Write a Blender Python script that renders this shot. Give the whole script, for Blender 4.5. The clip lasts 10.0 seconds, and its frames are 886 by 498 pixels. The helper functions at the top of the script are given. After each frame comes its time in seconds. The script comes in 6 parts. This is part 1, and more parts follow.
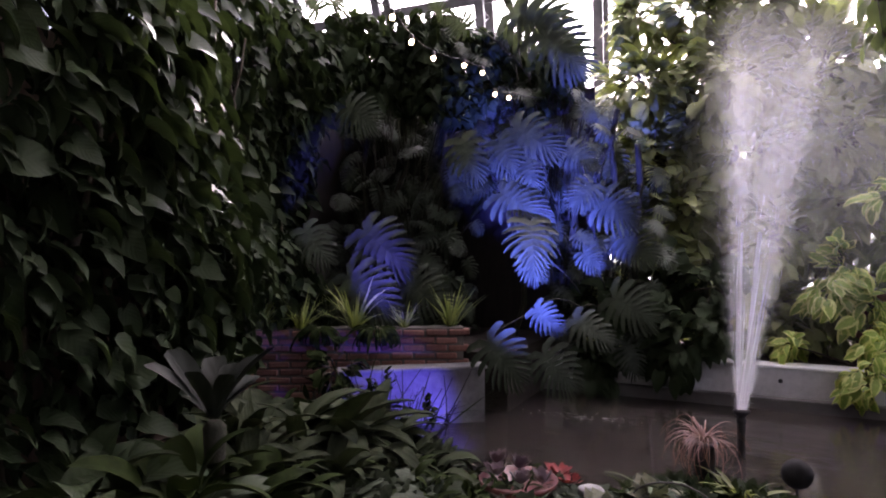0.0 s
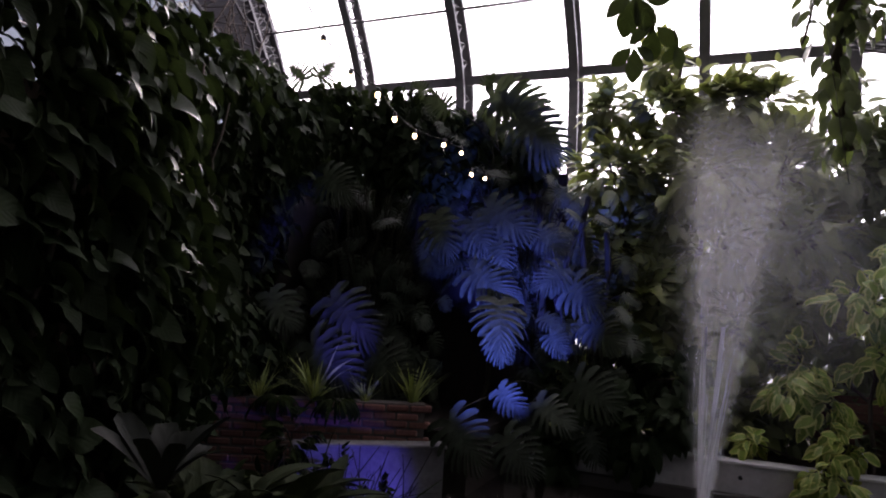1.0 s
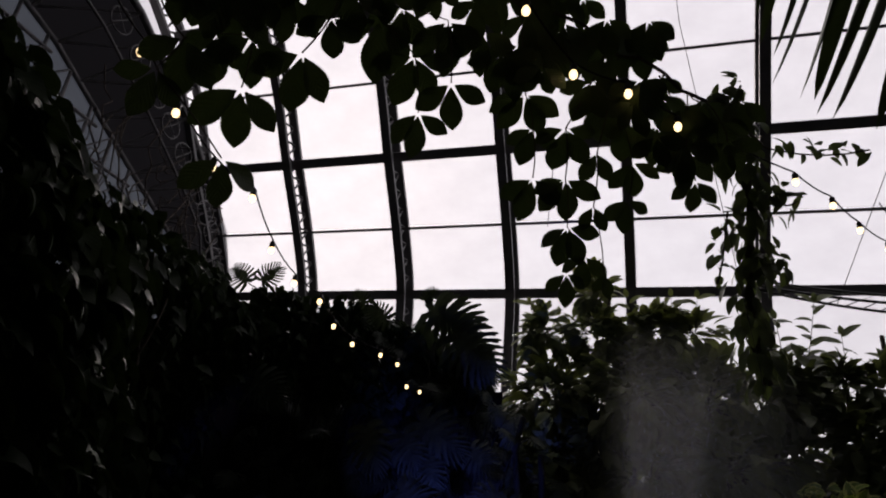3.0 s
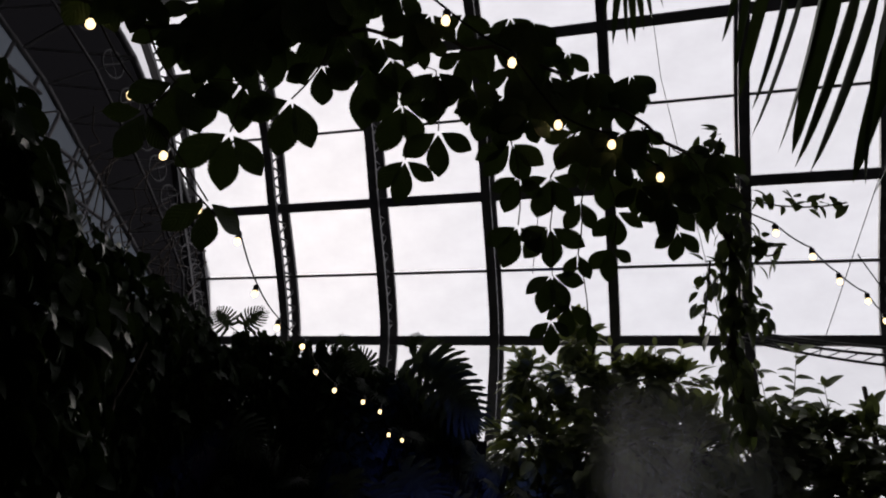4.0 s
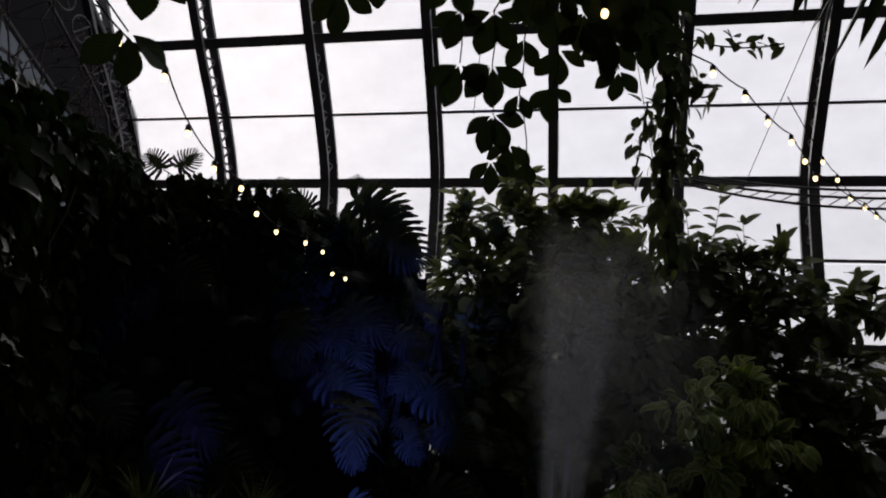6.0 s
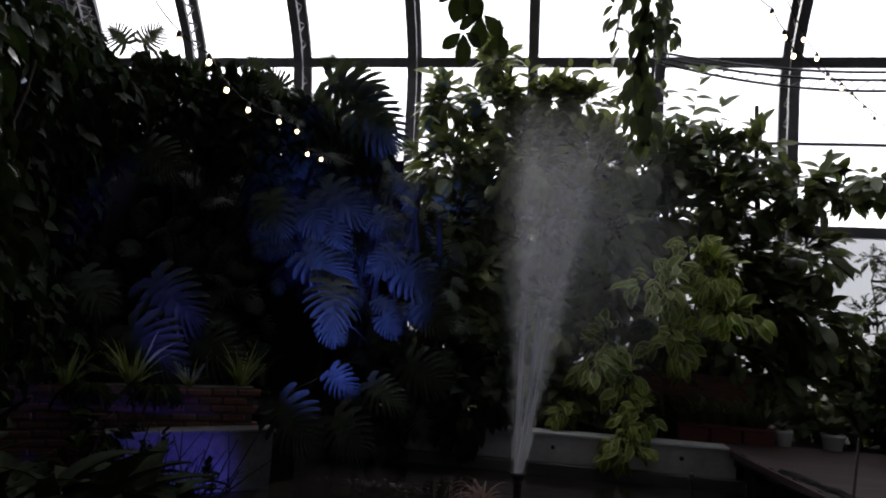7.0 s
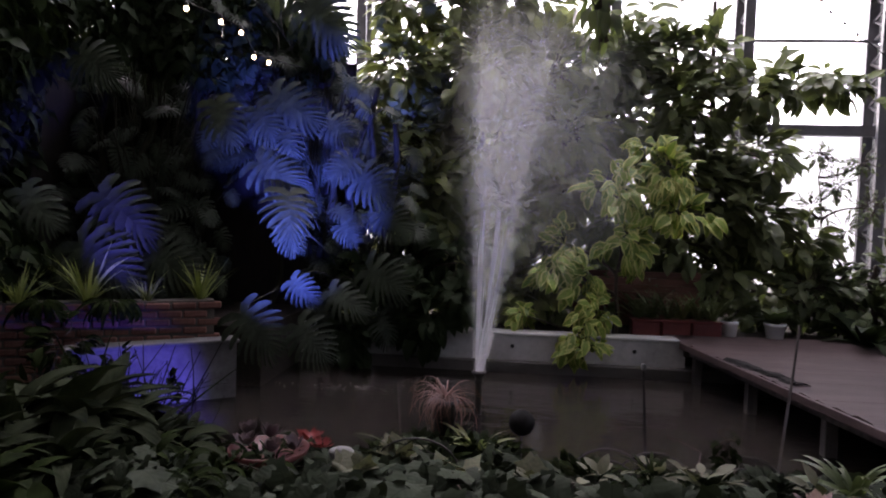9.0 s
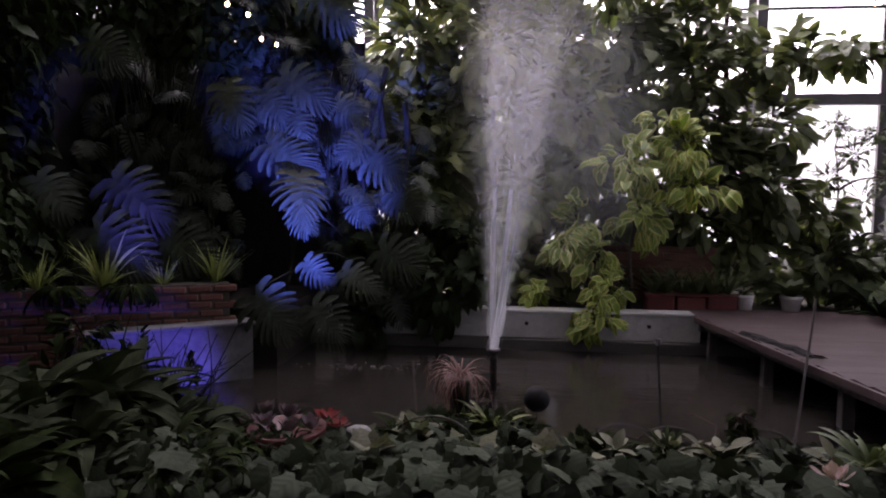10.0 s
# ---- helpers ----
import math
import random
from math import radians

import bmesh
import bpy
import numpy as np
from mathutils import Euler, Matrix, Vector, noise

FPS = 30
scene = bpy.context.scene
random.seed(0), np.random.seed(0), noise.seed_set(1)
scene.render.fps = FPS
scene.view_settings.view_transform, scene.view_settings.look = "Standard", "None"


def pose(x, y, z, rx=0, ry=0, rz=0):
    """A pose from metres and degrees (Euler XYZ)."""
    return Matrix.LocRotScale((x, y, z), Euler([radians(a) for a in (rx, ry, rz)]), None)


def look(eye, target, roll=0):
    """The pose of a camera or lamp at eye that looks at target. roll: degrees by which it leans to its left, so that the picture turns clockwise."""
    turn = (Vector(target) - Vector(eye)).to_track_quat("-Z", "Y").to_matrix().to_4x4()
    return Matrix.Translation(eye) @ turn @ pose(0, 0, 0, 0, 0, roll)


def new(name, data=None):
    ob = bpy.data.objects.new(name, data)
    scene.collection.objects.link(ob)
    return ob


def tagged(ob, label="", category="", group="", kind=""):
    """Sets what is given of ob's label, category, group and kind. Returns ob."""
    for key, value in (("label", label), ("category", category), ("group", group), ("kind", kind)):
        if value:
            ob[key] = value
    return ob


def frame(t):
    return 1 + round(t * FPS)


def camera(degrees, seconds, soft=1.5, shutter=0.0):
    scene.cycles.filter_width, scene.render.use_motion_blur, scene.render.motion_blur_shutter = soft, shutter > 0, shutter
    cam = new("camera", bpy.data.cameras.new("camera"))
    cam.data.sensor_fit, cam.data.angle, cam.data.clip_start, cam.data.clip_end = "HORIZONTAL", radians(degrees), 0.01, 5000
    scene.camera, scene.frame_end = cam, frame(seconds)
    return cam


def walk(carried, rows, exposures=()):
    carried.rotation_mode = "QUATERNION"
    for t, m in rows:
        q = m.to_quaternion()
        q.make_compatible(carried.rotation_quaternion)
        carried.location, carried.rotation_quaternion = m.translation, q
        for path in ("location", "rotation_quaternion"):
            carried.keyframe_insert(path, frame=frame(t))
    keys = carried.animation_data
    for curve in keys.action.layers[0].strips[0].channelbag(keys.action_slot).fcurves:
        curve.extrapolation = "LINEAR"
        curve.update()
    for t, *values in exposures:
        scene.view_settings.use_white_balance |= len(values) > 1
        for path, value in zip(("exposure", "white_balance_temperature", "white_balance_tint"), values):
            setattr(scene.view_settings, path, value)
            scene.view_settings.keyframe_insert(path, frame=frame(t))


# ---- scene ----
cam = camera(66.82, 10.0, soft=2.0)
PATH = [
    (0, pose(0.063, 0.099, 1.720, 89.19, 0.26, 25.64)),
    (0.5, pose(0.045, 0.105, 1.732, 91.59, -1.16, 24.51)),
    (1, pose(0.038, 0.093, 1.745, 95.42, -3.42, 22.69)),
    (1.5, pose(0.038, 0.096, 1.746, 100.20, -5.16, 20.31)),
    (2, pose(0.039, 0.082, 1.741, 105.68, -6.00, 18.60)),
    (2.5, pose(0.040, 0.080, 1.740, 110.71, -6.22, 16.66)),
    (3, pose(0.040, 0.080, 1.740, 113.87, -5.61, 16.58)),
    (4.3, pose(0.040, 0.077, 1.737, 118.27, -5.72, 14.45)),
    (4.5, pose(0.041, 0.073, 1.735, 117.80, -5.59, 14.00)),
    (5, pose(0.041, 0.072, 1.735, 115.43, -4.96, 13.30)),
    (5.5, pose(0.041, 0.071, 1.734, 110.85, -4.67, 12.59)),
    (5.7, pose(0.041, 0.071, 1.734, 108.39, -4.27, 11.66)),
    (6.8, pose(0.072, 0.047, 1.668, 97.27, -3.36, 9.09)),
    (7, pose(0.080, 0.045, 1.671, 95.39, -3.40, 8.78)),
    (7.5, pose(0.072, 0.059, 1.670, 92.33, -3.50, 7.34)),
    (8, pose(0.069, 0.072, 1.664, 91.68, -3.22, 6.30)),
    (8.5, pose(0.078, 0.071, 1.658, 89.08, -2.65, 5.77)),
    (9, pose(0.084, 0.078, 1.655, 87.69, -1.75, 5.36)),
    (9.5, pose(0.080, 0.083, 1.648, 85.70, -0.60, 5.56)),
    (10, pose(0.089, 0.078, 1.657, 85.86, -0.54, 6.40)),
]
walk(cam, PATH, exposures=[
    (0, 4.15, 6600, 30), (0.5, 3.95, 6600, 28), (1, 2.5, 6500, 24), (1.5, 2.1, 6550, 20), (2, 0.7, 6800, 24), (2.5, -0.1, 6800, 24), (3.2, -0.2, 6600, 14),
    (4.3, -0.22, 6500, 12), (5.7, -0.2, 6500, 12), (6.8, 0.8, 6300, 12), (7, 1.5, 6250, 10), (7.5, 3.2, 6050, 8), (8, 3.2, 6150, 10), (9, 3.15, 6400, 24), (9.5, 2.7, 6500, 28), (10, 3.1, 6500, 28)])

# ---- light ----
SUN_EL, SUN_AZ = radians(31), radians(30)
world = bpy.data.worlds.new("overcast_evening")
scene.world = world
world.use_nodes = True
wn, wl = world.node_tree.nodes, world.node_tree.links
sky = wn.new("ShaderNodeTexSky")
sky.sky_type, sky.sun_disc, sky.sun_elevation, sky.sun_rotation = "NISHITA", False, SUN_EL, -SUN_AZ
cloud = wn.new("ShaderNodeMix")
cloud.data_type = "RGBA"
cloud.inputs[0].default_value = 0.82
wl.new(sky.outputs[0], cloud.inputs[6])
cloud.inputs[7].default_value = (8.2, 8.1, 8.3, 1)
wl.new(cloud.outputs[2], wn["Background"].inputs[0])
wn["Background"].inputs[1].default_value = 0.13

sun = new("sun", bpy.data.lights.new("sun", "SUN"))
sun.data.energy, sun.data.angle, sun.data.color = 1.1, radians(14), (1.0, 0.95, 0.88)
sun.matrix_world = look((8 * math.sin(SUN_AZ) * -1, 14, 8.0), (0, 3, 1))

# blue flood lamps at the pond's edge: one turned up into the leaves, one along the white wall
for eye, aim, watts, size, hue in (((-1.5, 4.12, 0.24), (-1.85, 6.1, 1.62), 680, 38, (0.1, 0.14, 1.0)), ((-1.9, 4.75, 0.22), (-3.55, 5.85, 1.65), 140, 22, (0.12, 0.1, 1.0)),
                                   ((-1.75, 4.95, 0.26), (-2.95, 5.3, 0.16), 15, 66, (0.12, 0.1, 1.0))):
    flood = new("flood_light", bpy.data.lights.new("flood_light", "SPOT"))
    flood.data.energy, flood.data.color, flood.data.spot_size, flood.data.spot_blend = watts, hue, radians(size), 1.0
    flood.data.shadow_soft_size = 0.05
    flood.matrix_world = look(eye, aim)


# ---- materials ----
def material(name):
    m = bpy.data.materials.new(name)
    m.use_nodes = True
    n, l = m.node_tree.nodes, m.node_tree.links
    return m, n, l, n["Principled BSDF"]


def ramp(n, l, source, stops):
    r = n.new("ShaderNodeValToRGB")
    while len(r.color_ramp.elements) < len(stops):
        r.color_ramp.elements.new(0.5)
    for e, (p, c) in zip(r.color_ramp.elements, stops):
        e.position, e.color = p, (*c, 1)
    l.new(source, r.inputs[0])
    return r


def noise_tex(n, l, scale, detail=6, rough=0.6, coords="Object", stretch=None):
    c = n.new("ShaderNodeTexCoord")
    t = n.new("ShaderNodeTexNoise")
    t.inputs["Scale"].default_value, t.inputs["Detail"].default_value, t.inputs["Roughness"].default_value = scale, detail, rough
    if stretch:
        mp = n.new("ShaderNodeMapping")
        mp.inputs["Scale"].default_value = stretch
        l.new(c.outputs[coords], mp.inputs[0])
        l.new(mp.outputs[0], t.inputs["Vector"])
    else:
        l.new(c.outputs[coords], t.inputs["Vector"])
    return t


def bump(n, l, height, bsdf, strength, distance=0.01):
    b = n.new("ShaderNodeBump")
    b.inputs["Strength"].default_value, b.inputs["Distance"].default_value = strength, distance
    l.new(height, b.inputs["Height"])
    l.new(b.outputs[0], bsdf.inputs["Normal"])


def plain_mat(name, dark, light, scale=6, rough=0.7, metal=0.0, relief=0.3, stretch=None, distance=0.006):
    """A surface with stains at one scale and grain at another."""
    m, n, l, b = material(name)
    t = noise_tex(n, l, scale, stretch=stretch)
    g = noise_tex(n, l, scale * 9, 4, stretch=stretch)
    add = n.new("ShaderNodeMath")
    add.operation = "MULTIPLY_ADD"
    l.new(g.outputs[0], add.inputs[0])
    add.inputs[1].default_value = 0.4
    l.new(t.outputs[0], add.inputs[2])
    info = n.new("ShaderNodeObjectInfo")
    vary = n.new("ShaderNodeMath")
    vary.operation = "MULTIPLY_ADD"
    l.new(info.outputs["Random"], vary.inputs[0])
    vary.inputs[1].default_value = 0.25
    l.new(add.outputs[0], vary.inputs[2])
    r = ramp(n, l, vary.outputs[0], [(0.45, dark), (1.0, light)])
    l.new(r.outputs[0], b.inputs["Base Color"])
    b.inputs["Roughness"].default_value, b.inputs["Metallic"].default_value = rough, metal
    b.inputs["Specular IOR Level"].default_value = 0.25 if rough > 0.6 else 0.5
    bump(n, l, add.outputs[0], b, relief, distance)
    return m


def leaf_mat(name, dark, light, rough=0.42, glow=0.25, gloss=0.35, edge=None, edge_from=0.55, veins=9.0, vein_strength=0.12, vein=None, start=0.35):
    """Leaf: colour varies leaf by leaf and over the blade; side veins in the relief; light shines through."""
    m, n, l, b = material(name)
    uv = n.new("ShaderNodeUVMap")
    sep = n.new("ShaderNodeSeparateXYZ")
    l.new(uv.outputs[0], sep.inputs[0])
    info, geo = n.new("ShaderNodeObjectInfo"), n.new("ShaderNodeNewGeometry")
    s = n.new("ShaderNodeMath")
    l.new(info.outputs["Random"], s.inputs[0])
    l.new(geo.outputs["Random Per Island"], s.inputs[1])
    t = noise_tex(n, l, 5.0, 5)
    s2 = n.new("ShaderNodeMath")
    s2.operation = "MULTIPLY_ADD"
    l.new(s.outputs[0], s2.inputs[0])
    s2.inputs[1].default_value = 0.38
    l.new(t.outputs[0], s2.inputs[2])
    col = ramp(n, l, s2.outputs[0], [(start, dark), (1.15, light)])
    colour = col.outputs[0]
    across = n.new("ShaderNodeMath")
    across.operation = "ABSOLUTE"
    l.new(sep.outputs[0], across.inputs[0])
    if edge:
        wob = noise_tex(n, l, 22.0, 4)
        e = n.new("ShaderNodeMath")
        e.operation = "MULTIPLY_ADD"
        l.new(wob.outputs[0], e.inputs[0])
        e.inputs[1].default_value = 0.75
        l.new(across.outputs[0], e.inputs[2])
        er = ramp(n, l, e.outputs[0], [(edge_from + 0.33, (0, 0, 0)), (edge_from + 0.43, (1, 1, 1))])
        mx = n.new("ShaderNodeMix")
        mx.data_type = "RGBA"
        l.new(er.outputs[0], mx.inputs[0])
        l.new(colour, mx.inputs[6])
        mx.inputs[7].default_value = (*edge, 1)
        colour = mx.outputs[2]
    # side veins: waves that run forward from the midrib
    ph = n.new("ShaderNodeMath")
    ph.operation = "MULTIPLY_ADD"
    l.new(across.outputs[0], ph.inputs[0])
    ph.inputs[1].default_value = -0.35
    l.new(sep.outputs[1], ph.inputs[2])
    w = n.new("ShaderNodeMath")
    w.operation = "MULTIPLY"
    l.new(ph.outputs[0], w.inputs[0])
    w.inputs[1].default_value = veins * 6.283
    sn = n.new("ShaderNodeMath")
    sn.operation = "SINE"
    l.new(w.outputs[0], sn.inputs[0])
    if vein:
        vr = ramp(n, l, across.outputs[0], [(0.0, (1, 1, 1)), (0.07, (0, 0, 0))])
        vm = n.new("ShaderNodeMix")
        vm.data_type = "RGBA"
        l.new(vr.outputs[0], vm.inputs[0])
        l.new(colour, vm.inputs[6])
        vm.inputs[7].default_value = (*vein, 1)
        colour = vm.outputs[2]
    l.new(colour, b.inputs["Base Color"])
    rr = n.new("ShaderNodeMapRange")
    l.new(t.outputs[0], rr.inputs[0])
    rr.inputs[3].default_value, rr.inputs[4].default_value = rough - 0.1, rough + 0.18
    l.new(rr.outputs[0], b.inputs["Roughness"])
    b.inputs["Specular IOR Level"].default_value = gloss
    bump(n, l, sn.outputs[0], b, vein_strength, 0.006)
    tr = n.new("ShaderNodeBsdfTranslucent")
    warm = n.new("ShaderNodeMix")
    warm.data_type, warm.blend_type = "RGBA", "MULTIPLY"
    warm.inputs[0].default_value = 1.0
    l.new(colour, warm.inputs[6])
    warm.inputs[7].default_value = (1.2, 1.25, 0.7, 1)
    l.new(warm.outputs[2], tr.inputs[0])
    mix = n.new("ShaderNodeMixShader")
    mix.inputs[0].default_value = glow
    l.new(b.outputs[0], mix.inputs[1])
    l.new(tr.outputs[0], mix.inputs[2])
    l.new(mix.outputs[0], n["Material Output"].inputs[0])
    return m


def pane_mat(name, clear, tint):
    """Milky polycarbonate sheet with runs of dirt: part of the light goes straight through, the rest is scattered."""
    m, n, l, b = material(name)
    t = noise_tex(n, l, 1.1, 5, stretch=(2.2, 2.2, 0.16), coords="Generated")
    r = ramp(n, l, t.outputs[0], [(0.3, tuple(c * 0.9 for c in tint)), (0.62, tint)])
    a, c = n.new("ShaderNodeBsdfTransparent"), n.new("ShaderNodeBsdfTranslucent")
    l.new(r.outputs[0], a.inputs[0])
    l.new(r.outputs[0], c.inputs[0])
    mix = n.new("ShaderNodeMixShader")
    mix.inputs[0].default_value = clear
    l.new(c.outputs[0], mix.inputs[1])
    l.new(a.outputs[0], mix.inputs[2])
    l.new(mix.outputs[0], n["Material Output"].inputs[0])
    return m


M_STEEL = plain_mat("painted_steel", (0.045, 0.043, 0.045), (0.1, 0.095, 0.1), 5, 0.55, 0.2, 0.15)
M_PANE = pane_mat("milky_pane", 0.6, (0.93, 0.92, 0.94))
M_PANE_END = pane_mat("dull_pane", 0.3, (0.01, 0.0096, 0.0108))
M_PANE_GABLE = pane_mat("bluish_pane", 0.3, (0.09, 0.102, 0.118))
# For panes out of view: tinted nearly black to keep daylight out.
M_PANE_BLOCK = pane_mat("light_block_pane", 0.1, (0.03, 0.03, 0.03))
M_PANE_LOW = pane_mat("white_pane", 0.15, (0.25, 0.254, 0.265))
M_SOIL = plain_mat("soil", (0.006, 0.005, 0.004), (0.026, 0.02, 0.015), 4, 0.95, 0, 1.0, distance=0.03)
M_WHITEWALL = plain_mat("white_render", (0.27, 0.26, 0.25), (0.55, 0.54, 0.53), 2.2, 0.75, 0, 0.25)
# Darker copy of the white render, stains kept; the side wall's shade is in its colour.
M_SHADEWALL = plain_mat("shaded_render", (0.05, 0.047, 0.047), (0.2, 0.19, 0.19), 2.6, 0.8, 0, 0.3)
M_CONCRETE = plain_mat("wet_concrete", (0.025, 0.022, 0.02), (0.08, 0.073, 0.066), 3, 0.6, 0, 0.4)
M_BRICK = plain_mat("brick", (0.06, 0.03, 0.026), (0.2, 0.095, 0.075), 5, 0.85, 0, 0.6)
M_MORTAR = plain_mat("mortar", (0.03, 0.026, 0.024), (0.1, 0.09, 0.08), 8, 0.9, 0, 0.5)
M_DECK = plain_mat("deck_board", (0.026, 0.016, 0.016), (0.07, 0.047, 0.046), 1.6, 0.62, 0, 0.3, stretch=(1, 2.5, 2.5))
M_WOOD = plain_mat("weathered_wood", (0.05, 0.035, 0.028), (0.16, 0.11, 0.085), 4, 0.8, 0, 0.5, stretch=(6, 6, 1))
M_GREYWOOD = plain_mat("grey_wood", (0.022, 0.02, 0.02), (0.085, 0.075, 0.072), 4, 0.85, 0, 0.6, stretch=(6, 6, 1))
M_SOOT = plain_mat("sooty_iron", (0.003, 0.003, 0.003), (0.012, 0.011, 0.011), 9, 0.95, 0, 0.8)
M_SLAT = plain_mat("brown_slat", (0.05, 0.022, 0.015), (0.15, 0.07, 0.05), 4, 0.75, 0, 0.4, stretch=(1, 6, 6))
# Near-black colour that stands in for the shade behind the plants.
M_SHADEBOARD = plain_mat("shade_filler", (0.006, 0.005, 0.005), (0.022, 0.017, 0.015), 3, 0.85, 0, 0.5, stretch=(6, 6, 1))
M_BARK = plain_mat("bark", (0.02, 0.016, 0.012), (0.075, 0.058, 0.045), 9, 0.9, 0, 0.9, stretch=(3, 3, 1), distance=0.01)
M_MOSS = plain_mat("mossy_bark", (0.006, 0.007, 0.004), (0.025, 0.024, 0.014), 9, 0.95, 0, 0.9, distance=0.01)
M_STEM = plain_mat("green_stem", (0.03, 0.045, 0.018), (0.09, 0.12, 0.05), 8, 0.6)
M_POT = plain_mat("white_pot", (0.7, 0.7, 0.7), (0.88, 0.88, 0.86), 5, 0.4, 0, 0.1)
M_POT_RED = plain_mat("red_planter", (0.06, 0.01, 0.009), (0.14, 0.025, 0.022), 5, 0.45, 0, 0.15)
M_BLACK = plain_mat("black_plastic", (0.006, 0.006, 0.006), (0.016, 0.016, 0.016), 8, 0.5, 0, 0.2)
M_WIRE = plain_mat("dark_wire", (0.015, 0.014, 0.014), (0.05, 0.045, 0.04), 9, 0.5, 0.6, 0.2)
M_STONE = plain_mat("pale_stone", (0.2, 0.19, 0.18), (0.36, 0.345, 0.33), 6, 0.8, 0, 0.5)

# Far darker than real leaves: the hedge's shade is put into this colour.
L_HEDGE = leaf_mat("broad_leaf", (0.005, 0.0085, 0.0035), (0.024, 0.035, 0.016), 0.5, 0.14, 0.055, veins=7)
L_MONSTERA = leaf_mat("split_leaf", (0.009, 0.013, 0.008), (0.045, 0.056, 0.038), 0.46, 0.18, 0.14, veins=7)
L_FICUS = leaf_mat("ficus_leaf", (0.065, 0.08, 0.03), (0.2, 0.225, 0.09), 0.36, 0.28, veins=12)
L_VARIEG = leaf_mat("variegated_leaf", (0.06, 0.11, 0.02), (0.24, 0.33, 0.065), 0.36, 0.45, edge=(0.45, 0.47, 0.15), edge_from=0.63, veins=9)
L_VINE = leaf_mat("vine_leaf", (0.022, 0.034, 0.013), (0.06, 0.085, 0.028), 0.45, 0.08, veins=8, vein_strength=0.25)
L_RUBBER = leaf_mat("rubber_leaf", (0.04, 0.055, 0.025), (0.14, 0.165, 0.075), 0.36, 0.24, veins=12)
L_CLIMB = leaf_mat("climber_leaf", (0.035, 0.05, 0.022), (0.09, 0.115, 0.05), 0.45, 0.25, veins=8)
L_PALM = leaf_mat("palm_leaf", (0.025, 0.04, 0.018), (0.07, 0.1, 0.04), 0.45, 0.1, veins=1)
# Ivy, strap, lily and bromeliad colours near black: the front bed's shade is put in.
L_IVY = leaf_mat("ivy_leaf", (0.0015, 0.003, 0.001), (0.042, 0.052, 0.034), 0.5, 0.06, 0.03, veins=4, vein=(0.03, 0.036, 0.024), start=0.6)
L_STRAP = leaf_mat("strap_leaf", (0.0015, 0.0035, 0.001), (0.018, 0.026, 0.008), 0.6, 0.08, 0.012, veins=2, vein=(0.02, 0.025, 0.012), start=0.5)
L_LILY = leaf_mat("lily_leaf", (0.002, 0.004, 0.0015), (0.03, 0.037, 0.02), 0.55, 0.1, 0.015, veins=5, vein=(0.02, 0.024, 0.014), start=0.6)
L_PALE = leaf_mat("pale_leaf", (0.03, 0.038, 0.022), (0.15, 0.15, 0.1), 0.5, 0.2, 0.15, edge=(0.22, 0.2, 0.15), edge_from=0.7, veins=5)
L_SPIKY = leaf_mat("spiky_leaf", (0.055, 0.075, 0.018), (0.17, 0.2, 0.06), 0.45, 0.3, veins=1)
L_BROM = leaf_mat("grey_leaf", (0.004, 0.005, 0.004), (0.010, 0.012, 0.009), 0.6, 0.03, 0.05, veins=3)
L_REDDISH = leaf_mat("reddish_leaf", (0.06, 0.024, 0.022), (0.19, 0.1, 0.09), 0.45, 0.3, veins=1)
L_SUCC = leaf_mat("succulent_leaf", (0.04, 0.022, 0.032), (0.14, 0.1, 0.12), 0.5, 0.1, veins=1)
L_PINK = leaf_mat("pink_petal", (0.2, 0.12, 0.13), (0.42, 0.3, 0.31), 0.5, 0.2, veins=2)
L_RED = leaf_mat("red_petal", (0.1, 0.008, 0.01), (0.24, 0.028, 0.028), 0.5, 0.15, veins=2)


# ---- mesh tools ----
def tri_mesh(name, verts, tris, uvs=None, mat=None, smooth=True):
    me = bpy.data.meshes.new(name)
    verts, tris = np.asarray(verts, np.float32), np.asarray(tris, np.int32)
    me.vertices.add(len(verts))
    me.vertices.foreach_set("co", verts.ravel())
    me.loops.add(tris.size)
    me.loops.foreach_set("vertex_index", tris.ravel())
    me.polygons.add(len(tris))
    me.polygons.foreach_set("loop_start", np.arange(0, tris.size, 3, dtype=np.int32))
    me.polygons.foreach_set("loop_total", np.full(len(tris), 3, np.int32))
    me.polygons.foreach_set("use_smooth", np.full(len(tris), smooth))
    if uvs is not None:
        me.uv_layers.new(name="UVMap").data.foreach_set("uv", np.asarray(uvs, np.float32)[tris.ravel()].ravel())
    me.update(calc_edges=True)
    if mat:
        me.materials.append(mat)
    return me


def part(name, data, mat, parent, label=""):
    """One mesh object under a thing; data is a bmesh or a mesh."""
    if isinstance(data, bmesh.types.BMesh):
        me = bpy.data.meshes.new(name)
        data.to_mesh(me)
        data.free()
        if mat:
            me.materials.append(mat)
    else:
        me = data
    ob = new(name, me)
    ob.parent = parent
    if label:
        tagged(ob, label)
    return ob


def stuff_part(name, data, mat, parent, label=""):
    return tagged(part(name, data, mat, parent, label), kind="stuff")


def thing(name, label, category, group="", kind="", at=(0, 0, 0)):
    ob = new(name)
    ob.location = at
    ob.empty_display_size = 0.1
    return tagged(ob, label, category, group, kind)


def solid(name, bm, mat, label="", category="", kind="", group=""):
    me = bpy.data.meshes.new(name)
    bm.to_mesh(me)
    bm.free()
    me.materials.append(mat)
    return tagged(new(name, me), label, category, group, kind)


